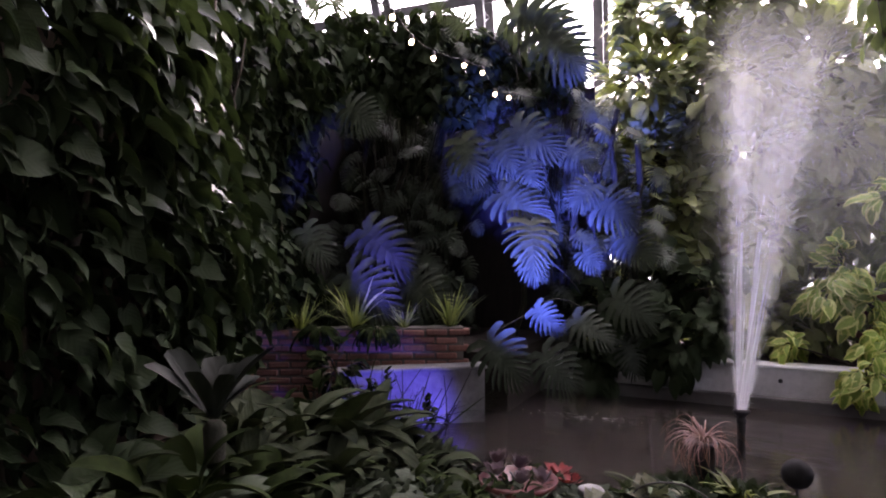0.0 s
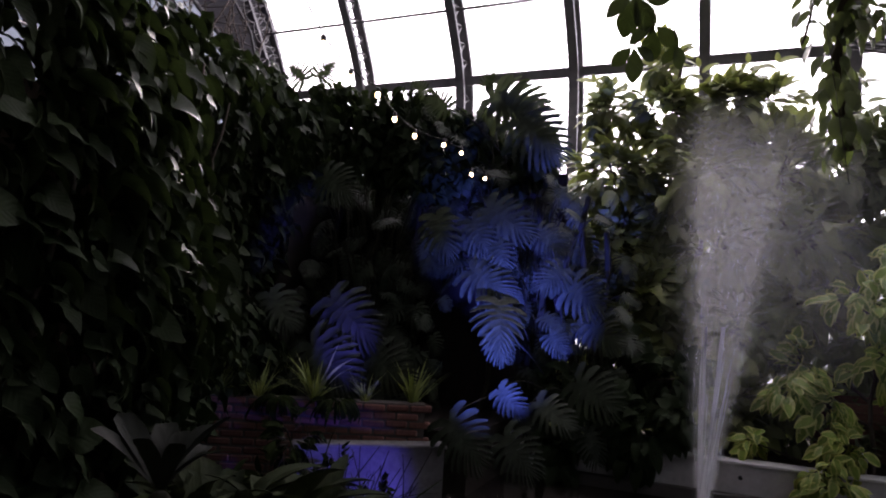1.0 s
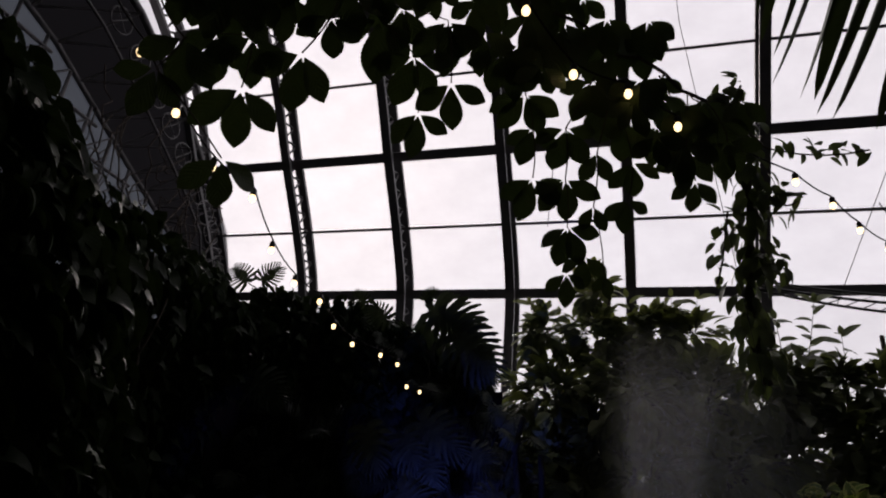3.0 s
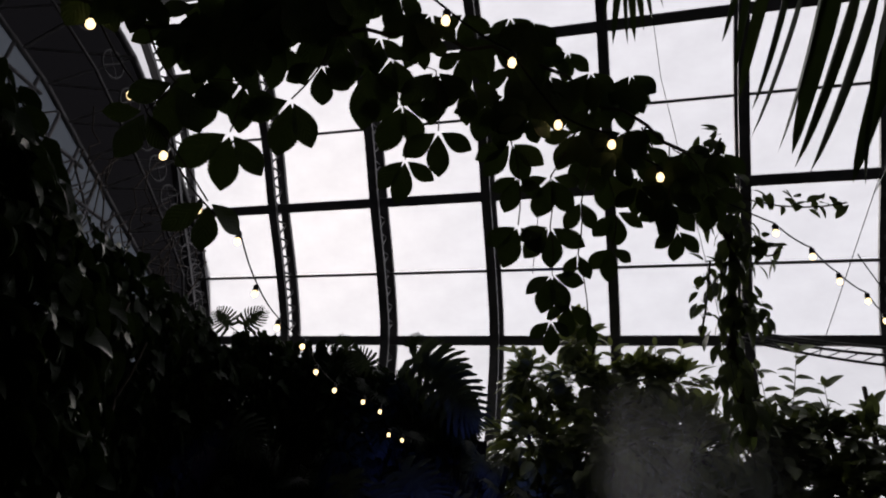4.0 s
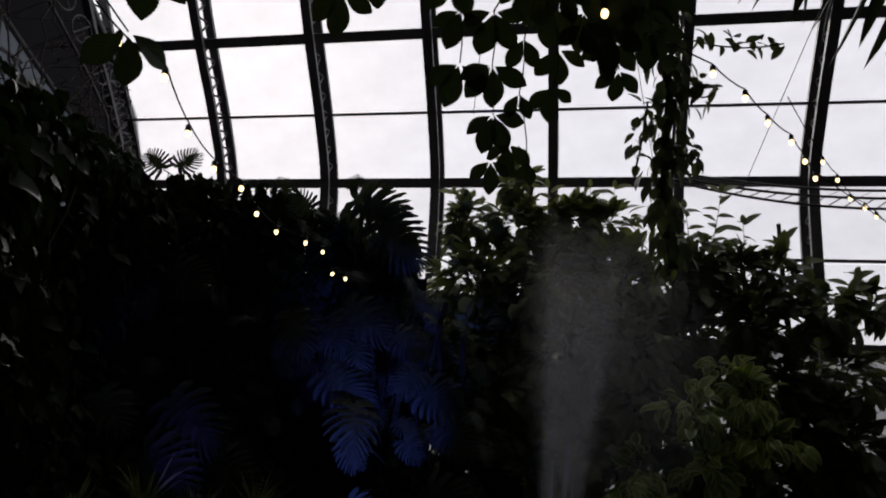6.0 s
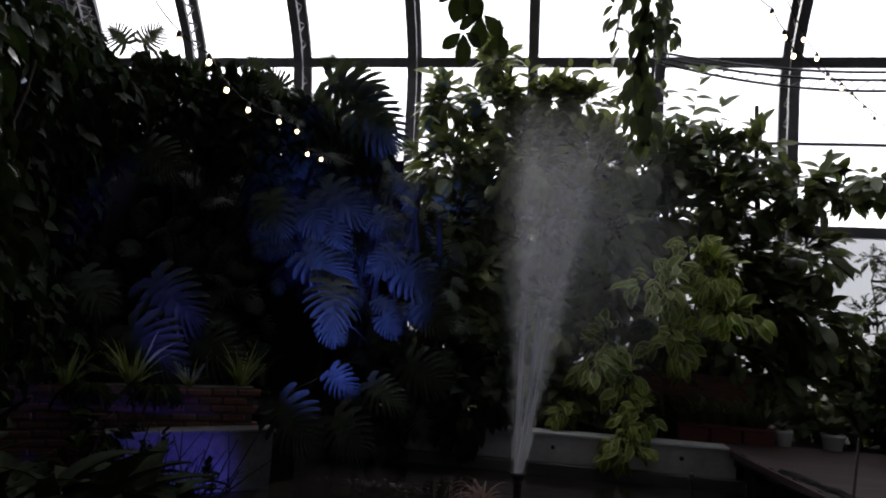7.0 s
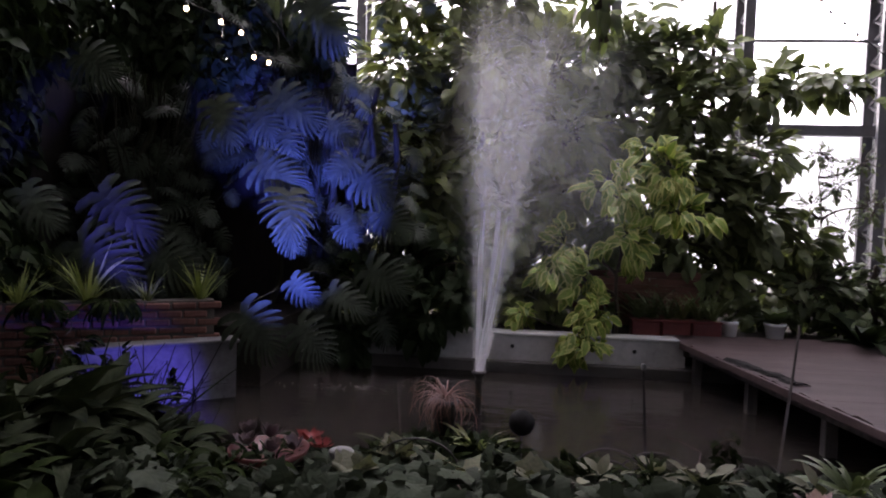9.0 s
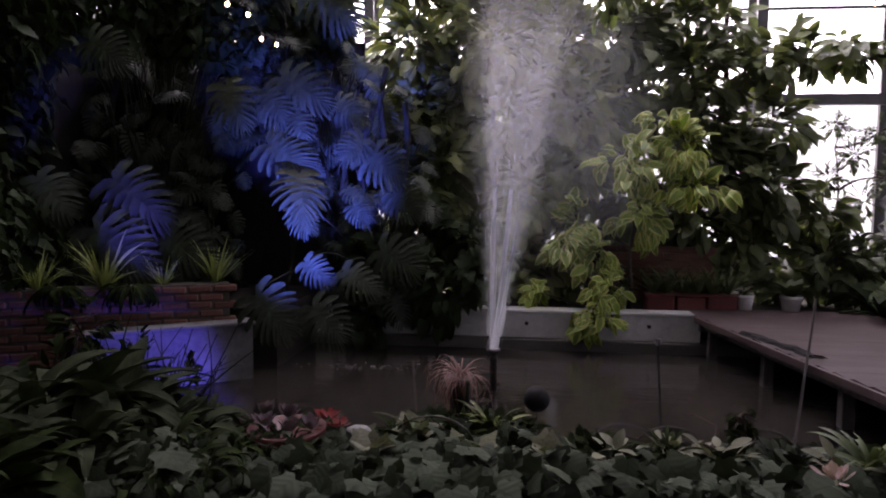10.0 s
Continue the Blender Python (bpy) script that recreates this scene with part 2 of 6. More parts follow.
def add_box(bm, x0, x1, y0, y1, z0, z1, m=None, bevel=0.0):
    r = bmesh.ops.create_cube(bm, size=1.0)
    vs = r["verts"]
    mat = Matrix.Translation(((x0 + x1) / 2, (y0 + y1) / 2, (z0 + z1) / 2)) @ Matrix.Diagonal((x1 - x0, y1 - y0, z1 - z0, 1))
    bmesh.ops.transform(bm, matrix=(m @ mat) if m else mat, verts=vs)
    if bevel:
        es = {e for v in vs for e in v.link_edges}
        bmesh.ops.bevel(bm, geom=list(es), offset=bevel, segments=1, affect="EDGES")
    return bm


def box(*a, **k):
    return add_box(bmesh.new(), *a, **k)


def tube(points, radii, sides=6, caps=True):
    """A bent tube along points as (verts, tris)."""
    pts = [Vector(p) for p in points]
    rs = radii if hasattr(radii, "__len__") else [radii] * len(pts)
    v, f = [], []
    ref = Vector((0.31, 0.2, 0.93)).normalized()
    for i, p in enumerate(pts):
        t = (pts[min(i + 1, len(pts) - 1)] - pts[max(i - 1, 0)]).normalized()
        a = t.cross(ref)
        if a.length < 0.05:
            a = t.cross(Vector((1, 0, 0)))
        a.normalize()
        b = t.cross(a)
        for k in range(sides):
            w = 2 * math.pi * k / sides
            v.append(p + (a * math.cos(w) + b * math.sin(w)) * rs[i])
    for i in range(len(pts) - 1):
        for k in range(sides):
            a, b = i * sides + k, i * sides + (k + 1) % sides
            f += [(a, b, b + sides), (a, b + sides, a + sides)]
    if caps:
        for base in (0, (len(pts) - 1) * sides):
            for k in range(1, sides - 1):
                f.append((base, base + k, base + k + 1))
    return [tuple(q) for q in v], f


def merge(pieces):
    v, f = [], []
    for pv, pf in pieces:
        o = len(v)
        v += list(pv)
        f += [tuple(i + o for i in t) for t in pf]
    return v, f


def tubes_mesh(name, pieces, mat):
    v, f = merge(pieces)
    return tri_mesh(name, v, f, None, mat)


def lathe(profile, sides=24):
    """A turned shape from (radius, height) pairs."""
    v, f = [], []
    for r, z in profile:
        for k in range(sides):
            w = 2 * math.pi * k / sides
            v.append((r * math.cos(w), r * math.sin(w), z))
    for i in range(len(profile) - 1):
        for k in range(sides):
            a, b = i * sides + k, i * sides + (k + 1) % sides
            f += [(a, b, b + sides), (a, b + sides, a + sides)]
    return v, f


def bent(p0, p1, sag, n=8, side=(0, 0, -1)):
    p0, p1, s = Vector(p0), Vector(p1), Vector(side)
    return [p0.lerp(p1, i / n) + s * sag * 4 * (i / n) * (1 - i / n) for i in range(n + 1)]


# ---- leaves: each kit is (verts, tris, uvs), one long along +y, face up ----
def blade(width, shape, n=7, fold=0.18, droop=0.25, wave=0.0, teeth=0.0, seed=0):
    rnd = random.Random(seed)
    v, f, uv = [], [], []
    for i in range(n + 1):
        t = i / n
        w = width * shape(t)
        if teeth:
            w *= 1 + teeth * (1 if i % 2 else -1)
        turn = 2 * droop * t
        y, z = (math.sin(turn) / (2 * droop), -(1 - math.cos(turn)) / (2 * droop)) if abs(droop) > 1e-3 else (t, 0.0)
        zw = wave * rnd.uniform(-1, 1) * w
        v += [(-w, y + fold * w * math.sin(turn), z + fold * w * math.cos(turn) + zw), (0, y, z), (w, y + fold * w * math.sin(turn), z + fold * w * math.cos(turn) - zw)]
        uv += [(-1, t), (0, t), (1, t)]
    for i in range(n):
        a = 3 * i
        for k in (0, 1):
            f += [(a + k, a + k + 1, a + k + 4), (a + k, a + k + 4, a + k + 3)]
    return np.array(v), np.array(f), np.array(uv)


def ovate(t):
    return math.sin(math.pi * min(1, t ** 0.75)) ** 0.8 * 1.0 + 0.01


def heart(t):
    return (math.sin(math.pi * (0.14 + 0.86 * t) ** 0.62)) ** 0.9 * (1.0 if t < 0.98 else 0.3) + 0.01


def obovate(t):
    return math.sin(math.pi * min(1, t ** 1.25)) ** 0.75 + 0.012


def strap(t):
    return min(1, 0.45 + 2.2 * t) * (1 - t ** 3) ** 0.7 + 0.01


def needle(t):
    return (1 - t) ** 0.6 * min(1, 0.6 + 3 * t) + 0.02


def split_leaf(fingers=9, aspect=0.8, droop=0.3, seed=0):
    """A monstera blade: heart-shaped, with curved fingers parted by slits that stop short of the midrib."""
    rnd = random.Random(seed)
    v, f, uv = [], [], []

    def reach(t):
        return aspect * (0.5 * math.sin(math.pi * (0.2 + 0.74 * t)) ** 0.7 + 0.06 * (1 - t))

    def spot(s, t, u, lift):
        g = radians(152 - 128 * min(1, t) ** 0.6) - 0.34 * u * (1 - 0.4 * t)
        r = reach(t) * u
        x, y = r * math.sin(g), 0.04 + 0.86 * t + r * math.cos(g)
        v.append((s * x, y, -droop * (0.75 * max(0, y) ** 2 + 1.3 * x * x) + 0.2 * x * (1 - u) + lift))
        uv.append((s * u, t))
        return len(v) - 1

    for s in (-1, 1):
        cuts = [max(0, min(1, ((j + (rnd.uniform(-0.22, 0.22) if 0 < j < fingers else 0)) / fingers))) ** 0.92 for j in range(fingers + 1)]
        for j in range(fingers):
            t0, t1 = cuts[j], cuts[j + 1]
            tm, half = (t0 + t1) / 2, (t1 - t0) / 2
            deep, slim, far = rnd.uniform(0.2, 0.42), rnd.uniform(0.34, 0.5), rnd.uniform(0.88, 1.08)
            rows = []
            for u, shrink in ((0.0, 0.0), (deep, 0.0), (deep + 0.14, slim * 0.75), (0.72, slim), (0.9, slim + 0.14), (1.0, 0.8)):
                h = half * (1 - shrink)
                rows.append((spot(s, tm - h, u * far, 0), spot(s, tm, u * far, -0.018 * min(1, 3 * u)), spot(s, tm + h, u * far, 0)))
            for a, b in zip(rows, rows[1:]):
                for k in (0, 1):
                    q = [(a[k], b[k], b[k + 1]), (a[k], b[k + 1], a[k + 1])]
                    f += q if s < 0 else [(x, z, y) for x, y, z in q]
    return np.array(v), np.array(f), np.array(uv)


def ivy_leaf(seed=0):
    rnd = random.Random(seed)
    out = [(0, -0.02), (0.24, -0.17), (0.5, -0.06), (0.44, 0.17), (0.62, 0.38), (0.33, 0.52), (0, 0.95),
           (-0.33, 0.52), (-0.62, 0.38), (-0.44, 0.17), (-0.5, -0.06), (-0.24, -0.17)]
    v, uv = [(0, 0.28, 0.05)], [(0, 0.28)]
    for x, y in out:
        v.append((x * rnd.uniform(0.9, 1.1), y, -0.16 * (x * x + (y - 0.3) ** 2) + rnd.uniform(-0.02, 0.03)))
        uv.append((x * 1.8, y))
    f = [(0, i + 1, (i + 1) % 12 + 1) for i in range(12)]
    return np.array(v), np.array(f), np.array(uv)


def frame_of(tip, face, scale):
    """Columns of a leaf's matrix: its tip's way, its upper face's way."""
    y = Vector(tip).normalized()
    z = Vector(face) - y * y.dot(Vector(face))
    if z.length < 1e-3:
        z = y.orthogonal()
    z.normalize()
    x = y.cross(z)
    return np.array([x, y, z]).T * scale


def leaves(parent, kits, spots, mat, singles=120, name="leaf"):
    """Leaves at spots [(place, tip, face, length), or with the kit's number]: the first ones as parts of their own, the rest joined."""
    shared = [tri_mesh(name, k[0], k[1], k[2], mat) for k in kits]
    base = np.array(parent.location)
    vs, fs, us, o = [], [], [], 0
    for i, (p, tip, face, size, *kind) in enumerate(spots):
        k = kind[0] if kind else i % len(kits)
        m = frame_of(tip, face, size)
        q = np.array(p) - base
        if i < singles:
            ob = new(name, shared[k])
            ob.parent = parent
            m4 = Matrix.Identity(4)
            for r in range(3):
                for c in range(3):
                    m4[r][c] = m[r, c]
                m4[r][3] = q[r]
            ob.matrix_basis = m4
        else:
            v, f, u = kits[k]
            vs.append(v @ m.T + q)
            fs.append(f + o)
            us.append(u)
            o += len(v)
    if vs:
        ob = new("foliage", tri_mesh("foliage", np.concatenate(vs), np.concatenate(fs), np.concatenate(us), mat))
        ob.parent = parent
        tagged(ob, kind="stuff")
    return parent


def rand_dir(rnd):
    z, a = rnd.uniform(-1, 1), rnd.uniform(0, 2 * math.pi)
    s = math.sqrt(1 - z * z)
    return Vector((s * math.cos(a), s * math.sin(a), z))


# ---- structure: ground, glasshouse ----
BAY, RIB0 = 2.05, -2.39
X_END, X_FAR = RIB0 - 3 * BAY, RIB0 + 5 * BAY
RIDGE = 3.2
HALF = [(11.34, 0.0), (11.34, 0.9), (11.34, 3.29), (11.34, 4.7), (11.2, 5.99), (10.56, 7.06), (9.74, 8.11), (8.95, 9.2),
        (8.05, 10.1), (7.0, 10.8), (5.8, 11.3), (4.5, 11.55), (RIDGE, 11.62)]
PROFILE = HALF + [(2 * RIDGE - y, z) for y, z in HALF[-2::-1]]
HEAVY = {2, 4, 6, 8, 10, 12}

solid("ground", box(-60, 60, -60, 60, -0.9, -0.5), M_SOIL, "dark damp soil floor of the glasshouse", "ground", "structure")
solid("floor", box(X_END, X_FAR, -4.9, 3.72, -0.499, 0.0), M_SOIL, "trodden dark soil path in the glasshouse", "floor", "structure")


def arc_points(profile, steps=4, inset=0.0):
    """The smooth curve through the eave-to-ridge points."""
    p = [Vector((y, z)) for y, z in profile]
    out = []
    for i in range(len(p) - 1):
        a, b, c, d = p[max(i - 1, 0)], p[i], p[i + 1], p[min(i + 2, len(p) - 1)]
        n = 1 if i < 2 else steps
        for k in range(n):
            t = k / n
            q = 0.5 * ((2 * b) + (c - a) * t + (2 * a - 5 * b + 4 * c - d) * t * t + (3 * b - a - 3 * c + d) * t ** 3) if i >= 2 else b.lerp(c, t)
            out.append(q)
    out.append(p[-1])
    if inset:
        res = []
        for i, q in enumerate(out):
            t = (out[min(i + 1, len(out) - 1)] - out[max(i - 1, 0)]).normalized()
            res.append(q + Vector((-t.y, t.x)) * inset)
        return res
    return out


def chord(x, line, wide, thick):
    """A flat bar bent along a curve in the plane of a rib."""
    v, f = [], []
    for i, q in enumerate(line):
        t = (line[min(i + 1, len(line) - 1)] - line[max(i - 1, 0)]).normalized()
        nv = Vector((-t.y, t.x)) * thick
        v += [(x - wide, q.x - nv.x, q.y - nv.y), (x + wide, q.x - nv.x, q.y - nv.y), (x + wide, q.x + nv.x, q.y + nv.y), (x - wide, q.x + nv.x, q.y + nv.y)]
    for i in range(len(line) - 1):
        for k in range(4):
            a, b = 4 * i + k, 4 * i + (k + 1) % 4
            f += [(a, b, b + 4), (a, b + 4, a + 4)]
    return v, f


def rib_mesh(name, x):
    """An arched lattice girder: outer and inner chord, with zigzag lacing between."""
    outer, inner = arc_points(PROFILE, 4, -0.2), arc_points(PROFILE, 4, 0.26)
    pieces = [chord(x, outer, 0.08, 0.035), chord(x, inner, 0.08, 0.035)]
    for i in range(len(outer) - 1):
        n = max(1, round((outer[i + 1] - outer[i]).length / 0.42))
        for k in range(n):
            a, b = outer[i].lerp(outer[i + 1], k / n), inner[i].lerp(inner[i + 1], (k + 0.5) / n)
            c = outer[i].lerp(outer[i + 1], (k + 1) / n)
            pieces += [tube([(x, a.x, a.y), (x, b.x, b.y)], 0.02, 4, False), tube([(x, b.x, b.y), (x, c.x, c.y)], 0.02, 4, False)]
    return tri_mesh(name, *merge(pieces), None, M_STEEL, False)


frame_thing = thing("glasshouse_frame", "dark painted steel frame of arched lattice ribs and purlins", "frame", kind="structure")
for k in range(-3, 6):
    part("rib", rib_mesh("rib", RIB0 + k * BAY), None, frame_thing)
for i, (y, z) in enumerate(PROFILE[1:-1], 1):
    j = min(i, len(PROFILE) - 1 - i)
    h = 0.085 if j in HEAVY else 0.024
    t = (Vector(PROFILE[i + 1]) - Vector(PROFILE[i - 1])).normalized()
    m = Matrix.Translation((0, y, z)) @ Matrix.Rotation(math.atan2(t.y, t.x), 4, "X")
    part("purlin", box(X_END, X_FAR, -h, h, -h * 0.8 - 0.02, h * 0.8 - 0.02, m), M_STEEL, frame_thing)

# panes between ribs and purlins; unseen ones overhead are darkened to block light
glazing = thing("glazing", "milky translucent sheets with dirt runs in the steel frame", "glazing", kind="structure")
shared_panes = {}
for k in range(-3, 5):
    for i in range(len(PROFILE) - 1):
        j = min(i, len(PROFILE) - 2 - i)
        key = i
        if key not in shared_panes:
            a, b = PROFILE[i], PROFILE[i + 1]
            nrm = Vector((-(b[1] - a[1]), b[0] - a[0])).normalized() * -0.25
            bm = bmesh.new()
            vs = [bm.verts.new(q) for q in ((0, a[0] + nrm.x, a[1] + nrm.y), (BAY, a[0] + nrm.x, a[1] + nrm.y),
                                            (BAY, b[0] + nrm.x, b[1] + nrm.y), (0, b[0] + nrm.x, b[1] + nrm.y))]
            bm.faces.new(vs)
            me = bpy.data.meshes.new("pane")
            bm.to_mesh(me)
            bm.free()
            me.materials.append(M_PANE_LOW if i <= 1 else M_PANE if i <= 8 else M_PANE_BLOCK)
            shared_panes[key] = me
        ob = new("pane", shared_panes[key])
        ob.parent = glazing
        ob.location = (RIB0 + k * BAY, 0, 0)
        # Last bay, out of view: dark panes added to block light from the right.
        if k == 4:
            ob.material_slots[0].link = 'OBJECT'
            ob.material_slots[0].material = M_PANE_BLOCK
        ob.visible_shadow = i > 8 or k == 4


def end_wall(name, x, side):
    """A gable: a dull sheeted arch band with steel bars and rings on it, lighter panes with crossed bars inside, milky panes outside."""
    half = [(11.34, 0.0), (11.34, 6.3), (10.81, 7.27), (10.08, 7.95), (9.43, 8.46), (8.4, 9.18), (7.18, 9.87), (5.2, 10.5), (RIDGE, 10.7)]
    half_in = [(9.75, 0.0), (9.7, 5.6), (9.31, 6.53), (8.75, 6.8), (8.1, 7.1), (7.11, 7.58), (5.95, 8.15), (4.8, 8.5), (RIDGE, 8.65)]
    outer = half + [(2 * RIDGE - y, z) for y, z in half[-2::-1]]
    inner = half_in + [(2 * RIDGE - y, z) for y, z in half_in[-2::-1]]
    wall = thing(name, "dull grey sheeted gable wall with a steel lattice arch", "wall", kind="structure", at=(x, 0, 0))
    bm = bmesh.new()
    bm.faces.new([bm.verts.new((side * 0.09, q.x, q.y)) for q in arc_points(PROFILE, 3)])
    part("outer_pane", bm, M_PANE, wall, "milky sheet above the arch").visible_shadow = False
    bm = bmesh.new()
    a, b = [bm.verts.new((side * 0.05, *q)) for q in outer], [bm.verts.new((side * 0.05, *q)) for q in inner]
    for k in range(len(a) - 1):
        bm.faces.new((a[k], a[k + 1], b[k + 1], b[k]))
    part("arch_band", bm, M_PANE_END, wall, "dark-tinted grey sheeting of the arch with dirt runs")
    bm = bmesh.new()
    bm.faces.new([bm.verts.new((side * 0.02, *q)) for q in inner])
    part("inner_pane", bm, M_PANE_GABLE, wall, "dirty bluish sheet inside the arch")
    bars = [tube([(0, *q) for q in outer], 0.07, 5), tube([(0, *q) for q in inner], 0.05, 5)]
    mids = [Vector(p).lerp(Vector(q), 0.5) for p, q in zip(outer, inner)]
    bars.append(tube([(-side * 0.05, *q) for q in mids], 0.03, 5))
    for k in range(len(outer) - 1):
        for u in (0.0, 0.5):
            p, q = Vector(outer[k]).lerp(Vector(outer[k + 1]), u), Vector(inner[k]).lerp(Vector(inner[k + 1]), u)
            r = Vector(inner[k]).lerp(Vector(inner[k + 1]), u + 0.5)
            bars += [tube([(-side * 0.03, *p), (-side * 0.03, *q)], 0.028, 4), tube([(-side * 0.03, *p), (-side * 0.03, *r)], 0.02, 4)]
            c = p.lerp(q, 0.3)
            ring = [(-side * 0.06, c.x + 0.24 * math.cos(w), c.y + 0.24 * math.sin(w)) for w in np.linspace(0, 2 * math.pi, 17)]
            bars += [tube(ring, 0.016, 4, False), tube([ring[2], ring[10]], 0.012, 4, False), tube([ring[6], ring[14]], 0.012, 4, False)]
    # square grid and crossed bars inside the arch
    ys, zs = [q[0] for q in inner][::-1], [q[1] for q in inner][::-1]
    for y in np.arange(-3.0, 9.6, 0.55):
        z = float(np.interp(y, ys, zs))
        bars.append(tube([(0, y, 0), (0, y, z)], 0.032, 4))
        for z0 in np.arange(5.2, 8.4, 0.55):
            if float(np.interp(y + 0.55, ys, zs)) > z0 + 0.55 and z > z0 + 0.55:
                bars += [tube([(0, y, z0), (0, y + 0.55, z0 + 0.55)], 0.022, 4, False), tube([(0, y + 0.55, z0), (0, y, z0 + 0.55)], 0.022, 4, False)]
    for z in np.arange(2.45, 8.4, 0.55):
        span = [q[0] for q in inner if q[1] >= z]
        bars.append(tube([(0, min(span), z), (0, max(span), z)], 0.032, 4))
    stuff_part("lattice", tubes_mesh("lattice", bars, M_STEEL), None, wall, "steel arch bars, rings and crossed lacing")
    return wall


end_wall("wall_west", X_END, -1)
# Unseen gable: its dark sheets are added to hold back light from this end.
end_wall("wall_east", X_FAR, 1)

# dry creeper on the gable arch
rnd = random.Random(5)
creep = []
for i in range(34):
    y = rnd.uniform(6.5, 10.6)
    z = rnd.uniform(5.5, 8.6)
    p, run = Vector((X_END + rnd.uniform(0.15, 0.4), y, z)), []
    for s in range(11):
        run.append(tuple(p))
        p = p + Vector((rnd.uniform(-0.05, 0.05), rnd.uniform(-0.22, 0.22), rnd.uniform(-0.45, 0.1)))
    creep.append(tube(run, 0.012, 4, False))
tagged(new("dry_creeper", tubes_mesh("dry_creeper", creep, M_BARK)), "bare twining creeper stems hanging on the gable arch", "creeper", kind="stuff")

# ---- pond, rims, planting beds ----
WATER = 0.03
m_water, n, l, b = material("pond_water")
b.inputs["Base Color"].default_value = (0.026, 0.021, 0.018, 1)
b.inputs["Roughness"].default_value, b.inputs["IOR"].default_value = 0.1, 1.33
t = noise_tex(n, l, 5.0, 3, stretch=(1, 1.6, 1))
bump(n, l, t.outputs[0], b, 0.25, 0.02)
bm = bmesh.new()
bmesh.ops.create_grid(bm, x_segments=60, y_segments=50, size=1)
bmesh.ops.transform(bm, matrix=Matrix.Translation((1.3, 5.65, WATER)) @ Matrix.Diagonal((5.2, 1.9, 1, 1)), verts=bm.verts)
for v in bm.verts:
    d = math.hypot(v.co.x + 0.1, v.co.y - 5.72)
    v.co.z += 0.006 * math.sin(d * 22) * math.exp(-d * 0.9) + 0.004 * noise.noise(v.co * 3)
water = solid("water", bm, m_water, "murky dark pond water with faint ripples", "water", "structure")
for p in water.data.polygons:
    p.use_smooth = True

# far rim: white rendered wall with a coping
far_rim = thing("pond_rim_far", "white rendered pond wall, stained, with a thin coping", "pond wall", kind="structure")
part("wall_face", box(-3.2, 2.06, 7.5, 7.68, 0.152, 0.43), M_WHITEWALL, far_rim)
part("coping", box(-3.2, 1.99, 7.47, 7.72, 0.432, 0.462, bevel=0.006), M_WHITEWALL, far_rim)
part("plinth", box(-3.2, 5.6, 7.42, 7.68, -0.499, 0.15, bevel=0.01), M_CONCRETE, far_rim, "wet dark plinth at the waterline")
for x in (0.2, 1.52):
    v, f = tube([(x, 7.5, 0.31), (x, 7.478, 0.31)], 0.022, 10)
    part("drain_pipe", tri_mesh("drain_pipe", v, f, None, M_BLACK, False), None, far_rim, "short black overflow pipe")

near_rim = thing("pond_rim_near", "low concrete pond edge hidden by ivy", "pond wall", kind="structure")
part("wall_face", box(-2.4, 6.2, 3.722, 3.92, -0.499, 0.2, bevel=0.02), M_MOSS, near_rim)

# left: white wall lit by the flood lamp, and a brick retaining wall behind it
A, B_ = Vector((-3.35, 5.08, 0)), Vector((-2.28, 5.86, 0))
turn = math.atan2(B_.y - A.y, B_.x - A.x)
m_left = Matrix.Translation(A) @ Matrix.Rotation(turn, 4, "Z")
len_left = (B_ - A).length
left_rim = thing("pond_rim_side", "white rendered pond wall beside the brick planter", "pond wall", kind="structure")
part("wall_face", box(0, len_left, 0, 0.16, -0.499, 0.52, m_left), M_SHADEWALL, left_rim)
part("coping", box(-0.02, len_left + 0.02, -0.03, 0.19, 0.522, 0.555, m_left, bevel=0.006), M_SHADEWALL, left_rim)

planter = thing("brick_planter", "red-brown brick retaining wall of the raised bed", "brick wall", kind="structure")
A2, B2 = Vector((-5.0, 4.62, 0)), Vector((-2.52, 5.92, 0))
turn2 = math.atan2(B2.y - A2.y, B2.x - A2.x)
m_brick = Matrix.Translation(A2) @ Matrix.Rotation(turn2, 4, "Z")
len2 = (B2 - A2).length
part("mortar", box(0, len2, 0.012, 0.2, -0.499, 0.88, m_brick), M_MORTAR, planter)

beds = thing("planting_bed", "raised bed of dark soil", "bed", kind="structure")
part("soil_left", box(-8.2, -2.2, 6.25, 11.2, -0.499, 0.6), M_SOIL, beds)
part("soil_side", box(-8.2, -4.9, 3.722, 6.2, -0.499, 0.6), M_SOIL, beds)
part("soil_back", box(-2.1, 5.6, 7.73, 11.2, -0.499, 0.4), M_SOIL, beds)
def soil_z(x, y):
    return 0.16 + 0.07 * noise.noise(Vector((x, y, 0.2)) * 1.7) + 0.14 * min(1, max(0, (-1.5 - x) / 0.6))


bm = bmesh.new()
bmesh.ops.create_grid(bm, x_segments=50, y_segments=20, size=1)
bmesh.ops.transform(bm, matrix=Matrix.Translation((0.6, 2.95, 0.2)) @ Matrix.Diagonal((4.2, 0.78, 1, 1)), verts=bm.verts)
for v in bm.verts:
    v.co.z = soil_z(v.co.x, v.co.y)
part("soil_front", bm, M_SOIL, beds)

